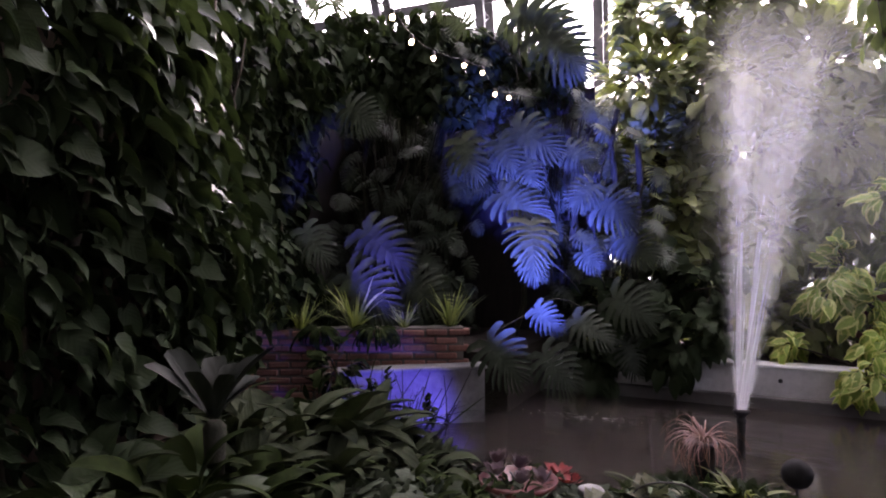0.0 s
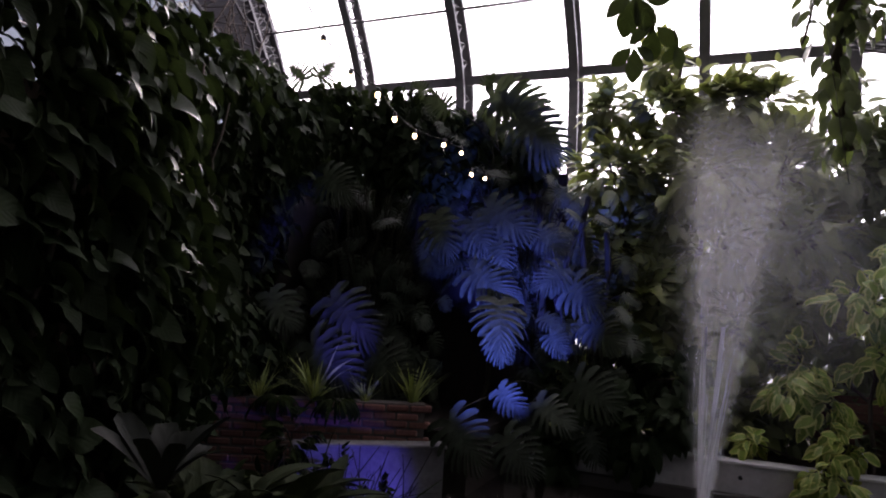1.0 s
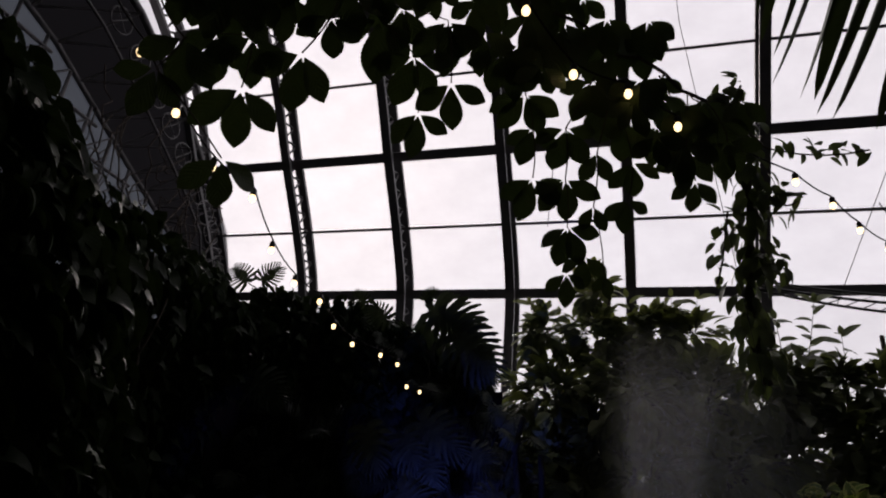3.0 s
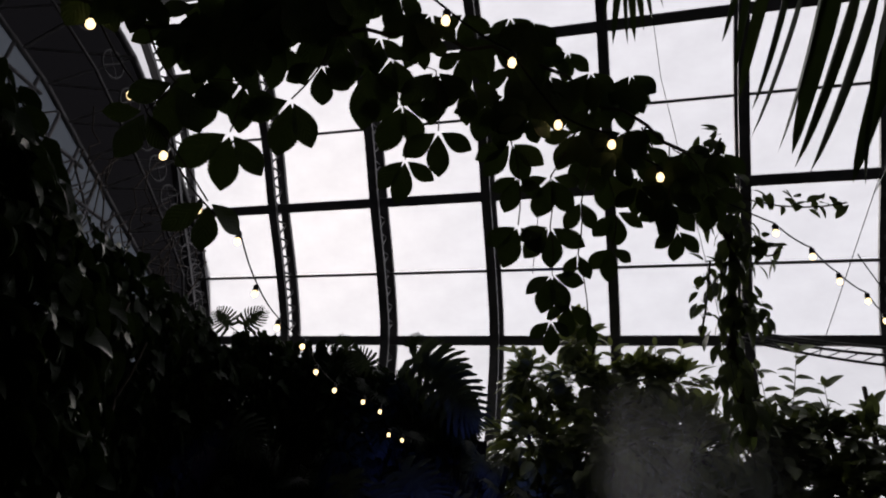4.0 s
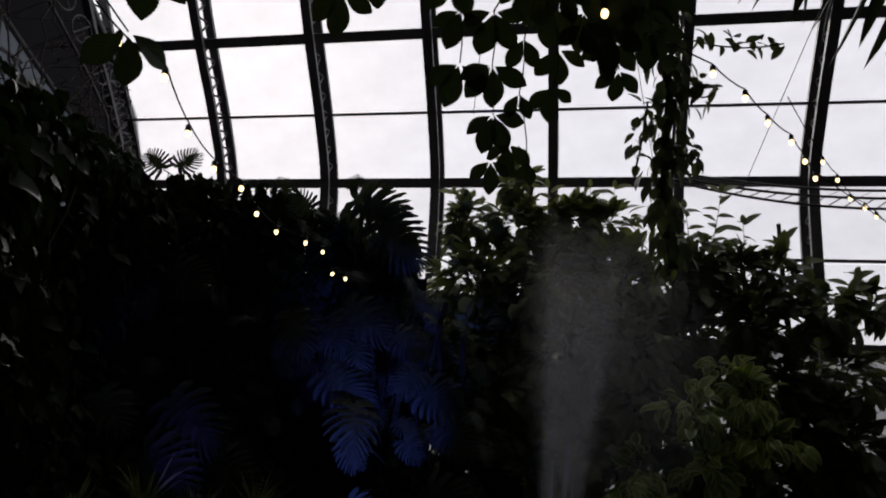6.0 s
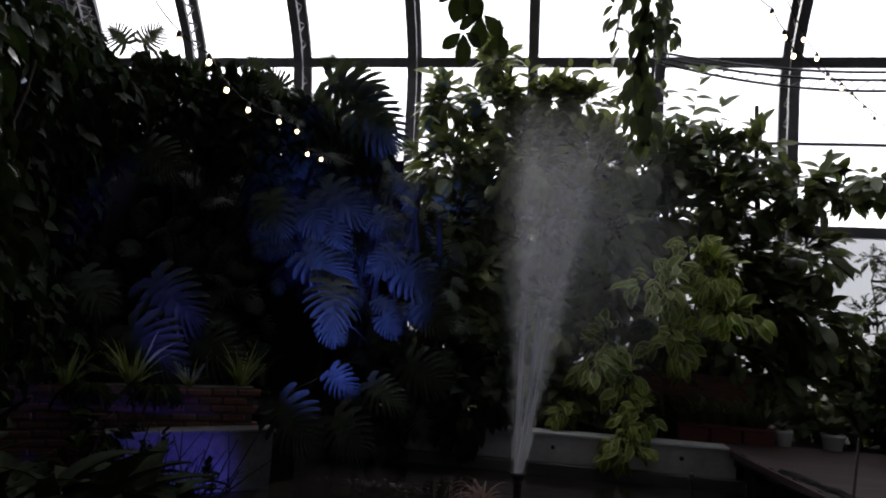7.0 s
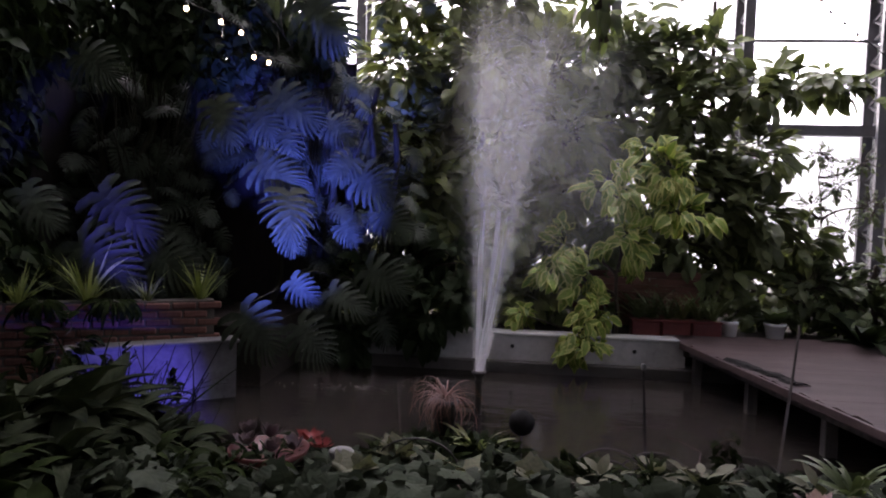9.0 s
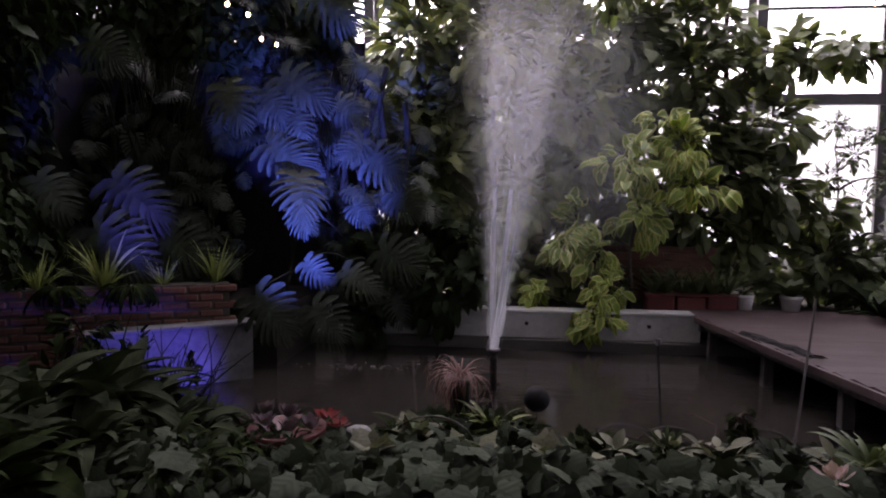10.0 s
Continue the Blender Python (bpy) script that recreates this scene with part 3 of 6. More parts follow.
# ---- deck ----
deck = thing("deck", "worn pinkish-brown plank deck over the pond on posts", "deck", kind="structure")
DECK = 0.45
rnd = random.Random(3)
y = 3.6
while y < 7.8:
    w = 0.19
    mid = y + w / 2
    edge = 2.0 + (7.38 - mid) * 0.16 + rnd.uniform(-0.035, 0.02)
    part("plank", box(edge, 5.6, y, y + w, DECK - 0.035, DECK + rnd.uniform(-0.0006, 0.0006), bevel=0.0008), M_DECK, deck)
    y += w + 0.0008
P0, P1 = Vector((2.03, 7.4, 0)), Vector((2.63, 3.6, 0))
tw = math.atan2(P1.y - P0.y, P1.x - P0.x)
m_edge = Matrix.Translation(P0) @ Matrix.Rotation(tw, 4, "Z")
part("edge_beam", box(0, (P1 - P0).length, 0.0, 0.05, DECK - 0.13, DECK - 0.037, m_edge, bevel=0.006), M_GREYWOOD, deck)
part("edge_board", box(0.02, (P1 - P0).length, -0.078, -0.048, DECK - 0.06, DECK + 0.004, m_edge, bevel=0.004), M_DECK, deck, "weathered board along the plank ends")
part("cross_beam", box(2.0, 5.6, 7.3, 7.36, DECK - 0.14, DECK - 0.037), M_GREYWOOD, deck)
for q in (0.06, 1.15, 2.25, 3.3):
    p = P0.lerp(P1, q / (P1 - P0).length)
    part("post", box(p.x + 0.06, p.x + 0.15, p.y - 0.05, p.y + 0.04, -0.499, DECK - 0.04, bevel=0.006), M_GREYWOOD, deck)
for p in ((3.6, 4.2), (3.8, 5.8), (5.0, 4.4)):
    part("post", box(p[0], p[0] + 0.09, p[1], p[1] + 0.09, -0.499, DECK - 0.04), M_GREYWOOD, deck)

rnd = random.Random(15)
bm = bmesh.new()
rows = []
for k in range(13):
    c = Vector((2.2, 6.5, DECK + 0.012)).lerp(Vector((2.42, 5.55, DECK + 0.012)), k / 12)
    w0, w1 = rnd.uniform(0.02, 0.07), rnd.uniform(0.03, 0.11)
    rows.append([bm.verts.new(c + Vector((q, 0, h))) for q, h in ((-w0, -0.01), (-w0 * 0.5, rnd.uniform(0.006, 0.022)), (w1 * 0.5, rnd.uniform(0.006, 0.022)), (w1, -0.01))])
for a, b in zip(rows, rows[1:]):
    for k in range(3):
        bm.faces.new((a[k], b[k], b[k + 1], a[k + 1]))
solid("broken_board", bm, M_SOOT, "dark rotten strip of broken board on the deck edge", "board")

# brown slatted screen behind the pots
screen = thing("slat_screen", "dark brown horizontal slat screen behind the potted plants", "screen")
for i in range(8):
    z = 0.44 + i * 0.085
    part("slat", box(0.95, 2.5, 8.6, 8.625, z, z + 0.081, bevel=0.004), M_SLAT, screen)
for x in (1.0, 1.72, 2.42):
    part("post", box(x, x + 0.05, 8.626, 8.67, 0.38, 1.13), M_SLAT, screen)


# ---- foliage ----
K_HEART = [blade(w, heart, 8, fo, d, 0.14, seed=i) for i, (w, fo, d) in enumerate(((0.32, 0.25, 0.4), (0.26, 0.4, 0.55), (0.36, 0.15, 0.3), (0.24, 0.5, 0.7)))]
K_OVATE = [blade(0.23, ovate, 6, 0.22, 0.28, 0.06, seed=i) for i in range(4)]
K_VAR = [blade(w, ovate, 8, 0.2, d, 0.1, seed=i + 9) for i, (w, d) in enumerate(((0.24, 0.4), (0.27, 0.6), (0.21, 0.8), (0.25, 0.25)))]
K_VINE = [blade(0.265, lambda t: (math.sin(math.pi * min(1, t ** 1.2)) ** 0.8 * (1 - 0.25 * t ** 6) + 0.012), 30, 0.12, 0.25, 0.02, 0.035, seed=i) for i in range(3)]
K_STRAP = [blade(0.055, strap, 9, 0.3, 0.7, 0.05, seed=i) for i in range(3)]
K_NEEDLE = [blade(0.035, needle, 6, 0.35, 0.35, seed=i) for i in range(3)]
K_SPIKE = [blade(0.03, needle, 6, 0.35, d, seed=2) for d in (0.1, 0.22, 0.4)]
K_CURL = [blade(0.014, needle, 14, 0.3, d, seed=1) for d in (1.3, 1.8, 2.2, 1.55)]
K_WILD = [blade(w, strap if w < 0.08 else ovate, 9, 0.3, d, 0.08, seed=2) for w, d in ((0.05, 1.4), (0.085, 1.1), (0.1, 1.7), (0.065, 0.8), (0.04, 1.9), (0.075, 2.2))]
K_SPLIT = [split_leaf(11, 1.0, 0.25, 1), split_leaf(10, 0.85, 0.3, 2), split_leaf(10, 0.72, 0.4, 3), split_leaf(9, 0.92, 0.5, 4)]
K_IVY = [ivy_leaf(i) for i in range(4)]
EYE = Vector((0.06, 0.08, 1.7))


# tall hedge of broad-leaved climber on a post frame
def hedge_thing():
    rnd = random.Random(21)
    ob = thing("climber_hedge", "tall dense dark climber with broad drooping leaves", "climbing plant", at=(-3.0, 2.5, 0.0))
    line = [(-2.55, -0.6, 3.95), (-2.55, 0.8, 3.95), (-2.6, 1.8, 3.9), (-2.75, 2.6, 3.75), (-3.1, 3.4, 3.72), (-3.7, 4.3, 3.95), (-4.3, 5.5, 4.2), (-4.5, 6.5, 4.55), (-3.7, 7.15, 4.5), (-2.75, 7.25, 4.3), (-2.15, 7.35, 3.75)]
    spots = []
    for i in range(14000):
        s = rnd.random() * (len(line) - 1) if i < 10500 else rnd.uniform(6.0, len(line) - 1.01)
        k = int(s)
        u = s - k
        a, b = line[k], line[k + 1]
        x, y, top = (a[j] + (b[j] - a[j]) * u for j in range(3))
        h = rnd.random() ** 0.85
        z = 0.7 + (top + 0.08 * math.sin(7 * s) + rnd.uniform(-0.18, 0.1) - 0.7) * h
        if k >= 7 and z < 3.3 + 0.2 * math.sin(5 * s):
            continue
        n_out = Vector((b[1] - a[1], a[0] - b[0], 0)).normalized()
        bulge = 0.16 * noise.noise(Vector((x * 1.2, y * 1.2, z * 1.2))) + 0.12 * math.sin(z * 2.1 + s)
        back = max(0, z - top + 0.5) * 0.5
        off = bulge - abs(rnd.gauss(0, 0.26)) - back
        p = Vector((x, y, z)) + n_out * off
        tip = Vector((0, 0.75, -0.75)) + n_out * rnd.uniform(-0.1, 0.6) + rand_dir(rnd) * 0.8
        face = n_out * 0.55 + Vector((0, 0, 0.9)) + rand_dir(rnd) * 0.9
        spots.append((p, tip, face, rnd.choice((0.1, 0.14, 0.17, 0.2, 0.24)) * rnd.uniform(0.85, 1.1)))
    # two thick bunches at the top of the far end
    for i in range(620):
        cx, cy, cz, w, h = ((-3.72, 7.35, 3.85, 0.3, 0.6), (-2.08, 7.65, 3.62, 0.24, 0.3))[i % 4 == 3]
        p = Vector((cx + rnd.uniform(-w, w), cy + rnd.uniform(-0.25, 0.2), cz + rnd.uniform(-h, h)))
        spots.append((p, Vector((0.2, -0.3, -0.8)) + rand_dir(rnd) * 0.8, Vector((0, -0.6, 0.8)) + rand_dir(rnd) * 0.9, rnd.uniform(0.12, 0.24)))
    spots.sort(key=lambda q: -(q[0].x + 0.02 * q[0].y))
    near = [q for q in spots if 0.8 < q[0].y < 4.2]
    rest = [q for q in spots if not 0.8 < q[0].y < 4.2]
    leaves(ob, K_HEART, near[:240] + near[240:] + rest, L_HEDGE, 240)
    stems = []
    for i in range(34):
        k = i / 34 * 6.9
        j = int(k)
        x, y, top = (line[j][c] + (line[j + 1][c] - line[j][c]) * (k - j) for c in range(3))
        p, run = Vector((x - 0.35, y, 0.0)) - ob.location, []
        while p.z < top - 0.25:
            run.append(tuple(p))
            p = p + Vector((rnd.uniform(-0.06, 0.06), rnd.uniform(-0.08, 0.08), 0.28))
        stems.append(tube(run, [0.028 - 0.02 * q / len(run) for q in range(len(run))], 5))
    stuff_part("stem", tubes_mesh("stem", stems, M_BARK), None, ob, "twining woody stems")
    # Unseen boards, added to stop light showing between the leaves.
    bm = box(-0.9, -0.84, -3.2, 1.6, 0.0, 3.0)
    part("backing_panel", bm, M_WOOD, ob, "added backing boards closing the gaps behind the leaves")


hedge_thing()


# two monsteras over the pond, a dark hollow between them
def monstera_thing(label, root, leading, crown, seed, fill, hollow):
    """leading: large front leaves as (stalk end, way to the tip); the rest fills the bank behind them up to the line crown(x)."""
    rnd = random.Random(seed)
    ob = thing("monstera", label, "monstera", "monsteras over the pond", at=root)
    O = Vector(root)
    spots = []
    for x, y, z, dx, dy, dz in leading:
        p, d = Vector((x, y, z)), Vector((dx, dy, dz))
        to_eye = (EYE - p).normalized()
        spots.append((p, d, to_eye + Vector((0, 0, 0.2)) + rand_dir(rnd) * 0.25, d.length * rnd.uniform(0.86, 0.95), rnd.choice((0, 0, 1))))
    x0, x1, n = fill
    for i in range(n):
        x = rnd.uniform(x0, x1)
        z = rnd.uniform(0.6, crown(x))
        if hollow[0] < x < hollow[1] and z < 2.2:
            continue
        if z < 2.9 and x > -3.2 and rnd.random() < 0.55:
            continue
        y = 7.1 + 0.14 * (z - 0.7) + rnd.uniform(0.0, 0.6) + 0.25 * noise.noise(Vector((x, 0, z)))
        tip = Vector((rnd.uniform(-0.3, 0.9), -0.5, -0.6)) + rand_dir(rnd) * 0.45
        face = Vector((0.2, -0.6, 0.75)) + rand_dir(rnd) * 0.5
        spots.append((Vector((x, y, z)), tip, face, rnd.uniform(0.2, 0.38)))
    leaves(ob, K_SPLIT, spots, L_MONSTERA, 300)
    pet, trunks = [], []
    for p, tip, face, *_ in spots:
        a = Vector(p)
        start = Vector((a.x * 0.6 + root[0] * 0.4, 7.4, max(0.9, a.z - 0.55)))
        pet.append(tube([q - O for q in bent(start, a, 0.12, 5, (0, 0, 1))], 0.008, 5, False))
    stuff_part("leaf_stalk", tubes_mesh("leaf_stalk", pet, M_MOSS), None, ob, "long green leaf stalks")
    for k in range(3):
        x = x0 + (x1 - x0) * (0.25 + 0.27 * k)
        run = [Vector((x + rnd.uniform(-0.1, 0.1), 7.5 + rnd.uniform(-0.1, 0.1), root[2] + 0.36 * j)) - O for j in range(8)]
        trunks.append(tube(run, 0.035, 6))
    stuff_part("stem", tubes_mesh("stem", trunks, M_MOSS), None, ob, "thick climbing stems")


monstera_thing("large monstera with deeply split leaves, dimly lit blue", (-3.8, 7.4, 0.84),
               [(-4.46, 6.0, 1.86, 0.49, -0.1, -0.42), (-3.64, 5.9, 1.84, 0.65, -0.12, -0.43), (-3.7, 5.7, 1.39, 0.6, -0.1, -0.43), (-3.21, 6.0, 1.3, 0.52, -0.1, -0.24),
                (-4.09, 6.3, 3.18, 0.49, -0.1, -0.29), (-3.64, 6.0, 1.2, 0.5, -0.1, -0.38), (-4.65, 6.6, 4.41, -0.27, -0.05, 0.24), (-4.46, 6.6, 4.42, 0.28, -0.05, 0.2)],
               lambda x: 4.35, 8, (-5.1, -3.0, 300), (-3.05, -2.2))
monstera_thing("large monstera with broad split leaves lit bright blue from below", (-2.0, 7.4, 0.6),
               [(-2.58, 6.0, 2.7, 0.25, -0.1, -0.5), (-2.24, 6.1, 2.66, 0.25, -0.1, -0.36), (-2.12, 6.15, 2.79, 0.55, -0.1, -0.3), (-1.96, 6.1, 2.45, 0.15, -0.1, -0.34),
                (-2.19, 6.0, 2.16, 0.52, -0.12, -0.24), (-1.85, 5.9, 1.9, 0.2, -0.42, -0.44), (-1.36, 6.3, 2.23, -0.19, -0.23, -0.25), (-1.36, 6.35, 2.09, 0.43, -0.1, -0.25)],
               lambda x: 4.35 if x < -2.45 else max(2.4, 4.35 - (x + 2.45) * 1.25), 9, (-3.0, -1.0, 280), (-3.05, -2.2))
monstera_thing("monstera trailing low over the dark water with dim split leaves", (-1.4, 7.4, 0.2),
               [(-1.5, 6.4, 1.6, 0.21, -0.1, -0.18), (-1.15, 6.6, 1.73, 0.33, -0.1, -0.26), (-1.88, 6.1, 1.08, 0.33, -0.1, -0.24), (-1.57, 6.3, 0.98, 0.44, -0.1, -0.2),
                (-1.29, 6.7, 1.16, 0.47, -0.1, -0.25), (-2.2, 5.7, 0.82, 0.4, -0.1, -0.38), (-1.84, 6.2, 0.66, 0.4, -0.1, -0.38), (-1.69, 6.5, 2.6, 0.36, -0.1, -0.2),
                (-1.92, 6.05, 1.58, 0.18, -0.2, -0.24), (-2.39, 7.20, 4.20, 0.67, -0.05, -0.50), (-2.15, 7.20, 3.97, 0.57, -0.05, -0.53), (-2.58, 7.20, 4.38, 0.15, -0.05, 0.17), (-2.53, 7.20, 4.25, 0.70, -0.05, -0.19),
                (-3.33, 7.2, 4.34, -0.22, -0.05, 0.2), (-3.03, 7.2, 4.14, -0.31, -0.05, 0.2)],
               lambda x: 1.9, 10, (-2.2, -0.9, 60), (-3.05, -2.2))
# Boards added where only deep shade lies, and to cover bright gaps.
solid('screen_board', box(-5.2, -1.75, 8.0, 8.05, 0.55, 3.5), M_SHADEBOARD, 'added dark board standing in for the shade behind the monstera', 'screen')
solid('screen_board', box(-1.7, 5.5, 10.7, 10.74, 0.4, 0.85), M_SHADEBOARD, 'added low dark board that hides the white panes', 'screen')
solid('screen_board', box(-5.25, -5.2, 3.9, 8.05, 0.6, 3.7), M_SHADEBOARD, 'added dark board closing the gap behind the climber', 'screen')


def tree(name, label, category, base, height, blobs, kits, mat, size, density, seed, singles=100, droop=0.35, trunk_r=0.05, front=0.35, sprigs=()):
    """A trunk with a limb to each clump; the clump's leaves sit round short twigs."""
    rnd = random.Random(seed)
    ob = thing(name, label, category, at=base)
    base = Vector(base)
    limbs, spots = [], []
    top = base + Vector((0, 0, height))
    run = [base + (top - base) * (i / 8) + Vector((rnd.uniform(-1, 1), rnd.uniform(-1, 1), 0)) * 0.04 * (i > 0) for i in range(9)]
    part("trunk", tubes_mesh("trunk", [tube([p - base for p in run], [trunk_r * (1 - 0.07 * i) for i in range(9)], 8)], M_BARK), None, ob)
    for c, r in blobs:
        c = Vector(c)
        r = Vector(r) if hasattr(r, "__len__") else Vector((r, r, r))
        start = min(run, key=lambda q: (q - c).length + 0.8 * max(0, q.z - c.z + 0.2))
        limbs.append(tube([p - base for p in bent(start, c, 0.08, 6, rand_dir(rnd))], [0.02 - 0.002 * k for k in range(7)], 5))
        n = int(density * (r.x * r.y + r.y * r.z + r.x * r.z) / 3 * 12)
        twigs = max(3, n // 9)
        for w in range(twigs):
            d = rand_dir(rnd)
            e = c + Vector((d.x * r.x, d.y * r.y, d.z * r.z)) * rnd.uniform(0.55, 1.08)
            mid = c.lerp(e, 0.35)
            limbs.append(tube([p - base for p in bent(mid, e, 0.04, 3, rand_dir(rnd))], [0.008, 0.006, 0.005, 0.003], 4, False))
            for q in range(rnd.randint(7, 11)):
                p = mid.lerp(e, rnd.uniform(0.25, 1.0)) + rand_dir(rnd) * size * 0.25
                out = (p - c)
                out = out.normalized() if out.length > 1e-3 else rand_dir(rnd)
                tip = out * 0.8 + (e - mid).normalized() * 0.5 + rand_dir(rnd) * (0.4 + 0.6 * front) + Vector((0, -0.2, -droop))
                face = Vector((0, -front, 0.8)) + out * 0.4 + rand_dir(rnd) * 0.5
                spots.append((p, tip, face, size * rnd.uniform(0.7, 1.25)))
    for a, c in sprigs:
        a, c = Vector(a), Vector(c)
        run = bent(a, c, 0.03, 6, rand_dir(rnd))
        limbs.append(tube([p - base for p in run], [0.008, 0.007, 0.006, 0.006, 0.005, 0.004, 0.003], 5))
        n = max(4, int((c - a).length / 0.07))
        for q in range(n):
            p = run[min(6, int(6.99 * q / n))].lerp(run[min(6, int(6.99 * q / n) + 1)], (6.99 * q / n) % 1)
            w = 2.4 * q + rnd.uniform(-0.4, 0.4)
            tip = Vector((math.cos(w), 0.7 * math.sin(w), rnd.uniform(0.1, 0.9)))
            spots.append((p, tip, Vector((-0.4 * math.cos(w), -0.8, 0.6)), size * rnd.uniform(0.75, 1.1)))
        spots.append((c, (c - a) + rand_dir(rnd) * 0.1, Vector((0, -1, 0.2)), size * 0.6))
    rnd.shuffle(spots)
    spots.sort(key=lambda s: s[0].y > base.y - 0.1)
    stuff_part("branch", tubes_mesh("branch", limbs, M_BARK), None, ob)
    leaves(ob, kits, spots, mat, singles)
    return ob


tree("rubber_tree", "tall bushy rubber tree with glossy oval leaves", "tree", (-0.6, 9.0, 0.4), 4.7,
     [((-1.4, 8.9, 4.5), 0.32), ((-0.75, 9.0, 5.1), (0.22, 0.25, 0.4)), ((-0.75, 9.0, 4.5), 0.4), ((0.0, 9.0, 4.5), 0.4), ((0.5, 9.0, 4.5), 0.38), ((-1.3, 8.8, 3.6), 0.6),
      ((-0.3, 8.7, 3.6), 0.6), ((0.6, 8.8, 3.6), 0.6), ((-1.2, 8.7, 2.7), 0.6), ((-0.9, 8.6, 1.9), 0.6), ((-0.1, 8.7, 2.6), 0.6), ((0.8, 8.7, 2.8), 0.6), ((-1.3, 8.5, 1.2), 0.55), ((-0.4, 8.5, 1.3), 0.55), ((0.2, 8.6, 1.7), 0.55), ((0.75, 8.7, 2.0), 0.5), ((0.5, 8.7, 1.1), 0.5), ((-0.6, 8.6, 0.75), 0.4), ((0.1, 8.5, 0.8), 0.4), ((-1.7, 8.4, 2.2), 0.5), ((-1.6, 8.3, 0.9), 0.45), ((0.2, 8.8, 3.1), 0.5), ((0.0, 8.9, 4.0), 0.45), ((0.35, 8.9, 3.9), 0.4), ((-0.4, 8.9, 4.0), 0.4), ((-0.6, 8.9, 3.1), 0.45), ((-0.6, 8.8, 2.2), 0.45), ((-0.55, 9.1, 3.6), 0.4), ((0.35, 9.0, 2.4), 0.45), ((0.95, 9.2, 2.3), 0.5), ((0.45, 9.1, 3.3), 0.5), ((0.25, 8.9, 2.5), 0.35), ((0.3, 9.3, 2.1), 0.4), ((-0.9, 9.2, 2.4), 0.5), ((-1.5, 9.1, 3.0), 0.45)],
     K_OVATE, L_FICUS, 0.25, 140, 11, 200, trunk_r=0.06,
     sprigs=[((0.19, 8.8, 4.5), (0.24, 8.8, 5.0)), ((-0.26, 8.8, 4.5), (-0.32, 8.8, 5.0)), ((0.51, 8.8, 4.5), (0.56, 8.8, 4.98)), ((-1.36, 8.8, 3.9), (-1.62, 8.8, 4.9)), ((-1.06, 8.8, 4.0), (-1.21, 8.8, 4.75)), ((-1.45, 8.8, 4.3), (-1.35, 8.8, 4.85)), ((-0.6, 8.8, 4.6), (-0.65, 8.8, 5.1))])
tree("rubber_tree", "broad rubber tree with dark oval leaves by the wall", "tree", (2.7, 9.1, 0.4), 4.2,
     [((1.65, 8.8, 4.15), 0.3), ((2.1, 8.8, 3.8), 0.32), ((2.55, 8.8, 3.8), 0.32), ((1.5, 8.8, 3.7), 0.5), ((2.3, 8.8, 3.2), 0.55), ((3.1, 8.8, 3.4), 0.4), ((3.6, 8.9, 3.5), (0.4, 0.3, 0.22)), ((4.1, 8.9, 3.5), (0.35, 0.3, 0.18)),
      ((3.2, 8.9, 2.6), 0.5), ((2.4, 8.9, 2.3), 0.5), ((3.1, 8.8, 1.8), 0.55), ((2.3, 8.8, 1.5), 0.5), ((3.7, 8.8, 1.5), 0.45), ((1.3, 8.9, 2.9), 0.55), ((1.5, 9.0, 1.7), 0.55), ((1.3, 9.0, 1.1), 0.45), ((2.1, 9.0, 2.8), 0.5), ((2.8, 9.0, 1.1), 0.5), ((3.4, 8.9, 0.9), 0.4), ((2.0, 9.0, 0.9), 0.4), ((1.2, 8.8, 3.6), 0.45), ((2.7, 8.9, 2.0), 0.5)],
     K_OVATE, L_RUBBER, 0.26, 95, 12, 200, trunk_r=0.06,
     sprigs=[((1.7, 8.8, 3.95), (1.9, 8.8, 4.92)), ((2.1, 8.8, 3.6), (2.15, 8.8, 4.5)), ((2.3, 8.8, 3.5), (2.64, 8.8, 4.3)), ((3.1, 8.8, 3.4), (3.4, 8.8, 3.85)), ((3.6, 8.8, 3.4), (3.9, 8.8, 3.68)), ((1.5, 8.8, 4.0), (1.45, 8.8, 4.7)), ((2.5, 8.8, 3.7), (2.85, 8.8, 4.0)), ((4.0, 8.8, 3.4), (4.5, 8.8, 3.6)), ((4.1, 8.8, 3.4), (4.6, 8.8, 3.25))])
tree("variegated_ficus", "variegated ficus with yellow-edged green leaves", "shrub", (1.4, 8.0, 0.4), 1.9,
     [((1.3, 7.8, 2.1), 0.36), ((1.9, 7.8, 2.25), 0.36), ((2.0, 7.7, 1.85), 0.3), ((1.45, 7.8, 1.5), 0.34), ((1.65, 8.0, 2.5), 0.3), ((0.8, 8.0, 1.4), 0.3), ((1.0, 7.9, 1.0), 0.28), ((0.65, 7.9, 1.2), 0.25)],
     K_VAR, L_VARIEG, 0.21, 78, 13, 200, trunk_r=0.025, droop=0.45, front=0.8)
tree("variegated_shrub", "low variegated shrub trailing over the white pond wall", "shrub", (0.95, 7.85, 0.4), 0.4,
     [((0.97, 7.36, 0.34), (0.28, 0.14, 0.22)), ((1.1, 7.55, 0.68), 0.24), ((0.9, 7.4, 0.5), (0.2, 0.12, 0.15)), ((0.36, 7.72, 0.62), (0.25, 0.12, 0.14))], K_VAR, L_VARIEG, 0.17, 150, 14, 120, trunk_r=0.015, front=0.8, droop=0.9)


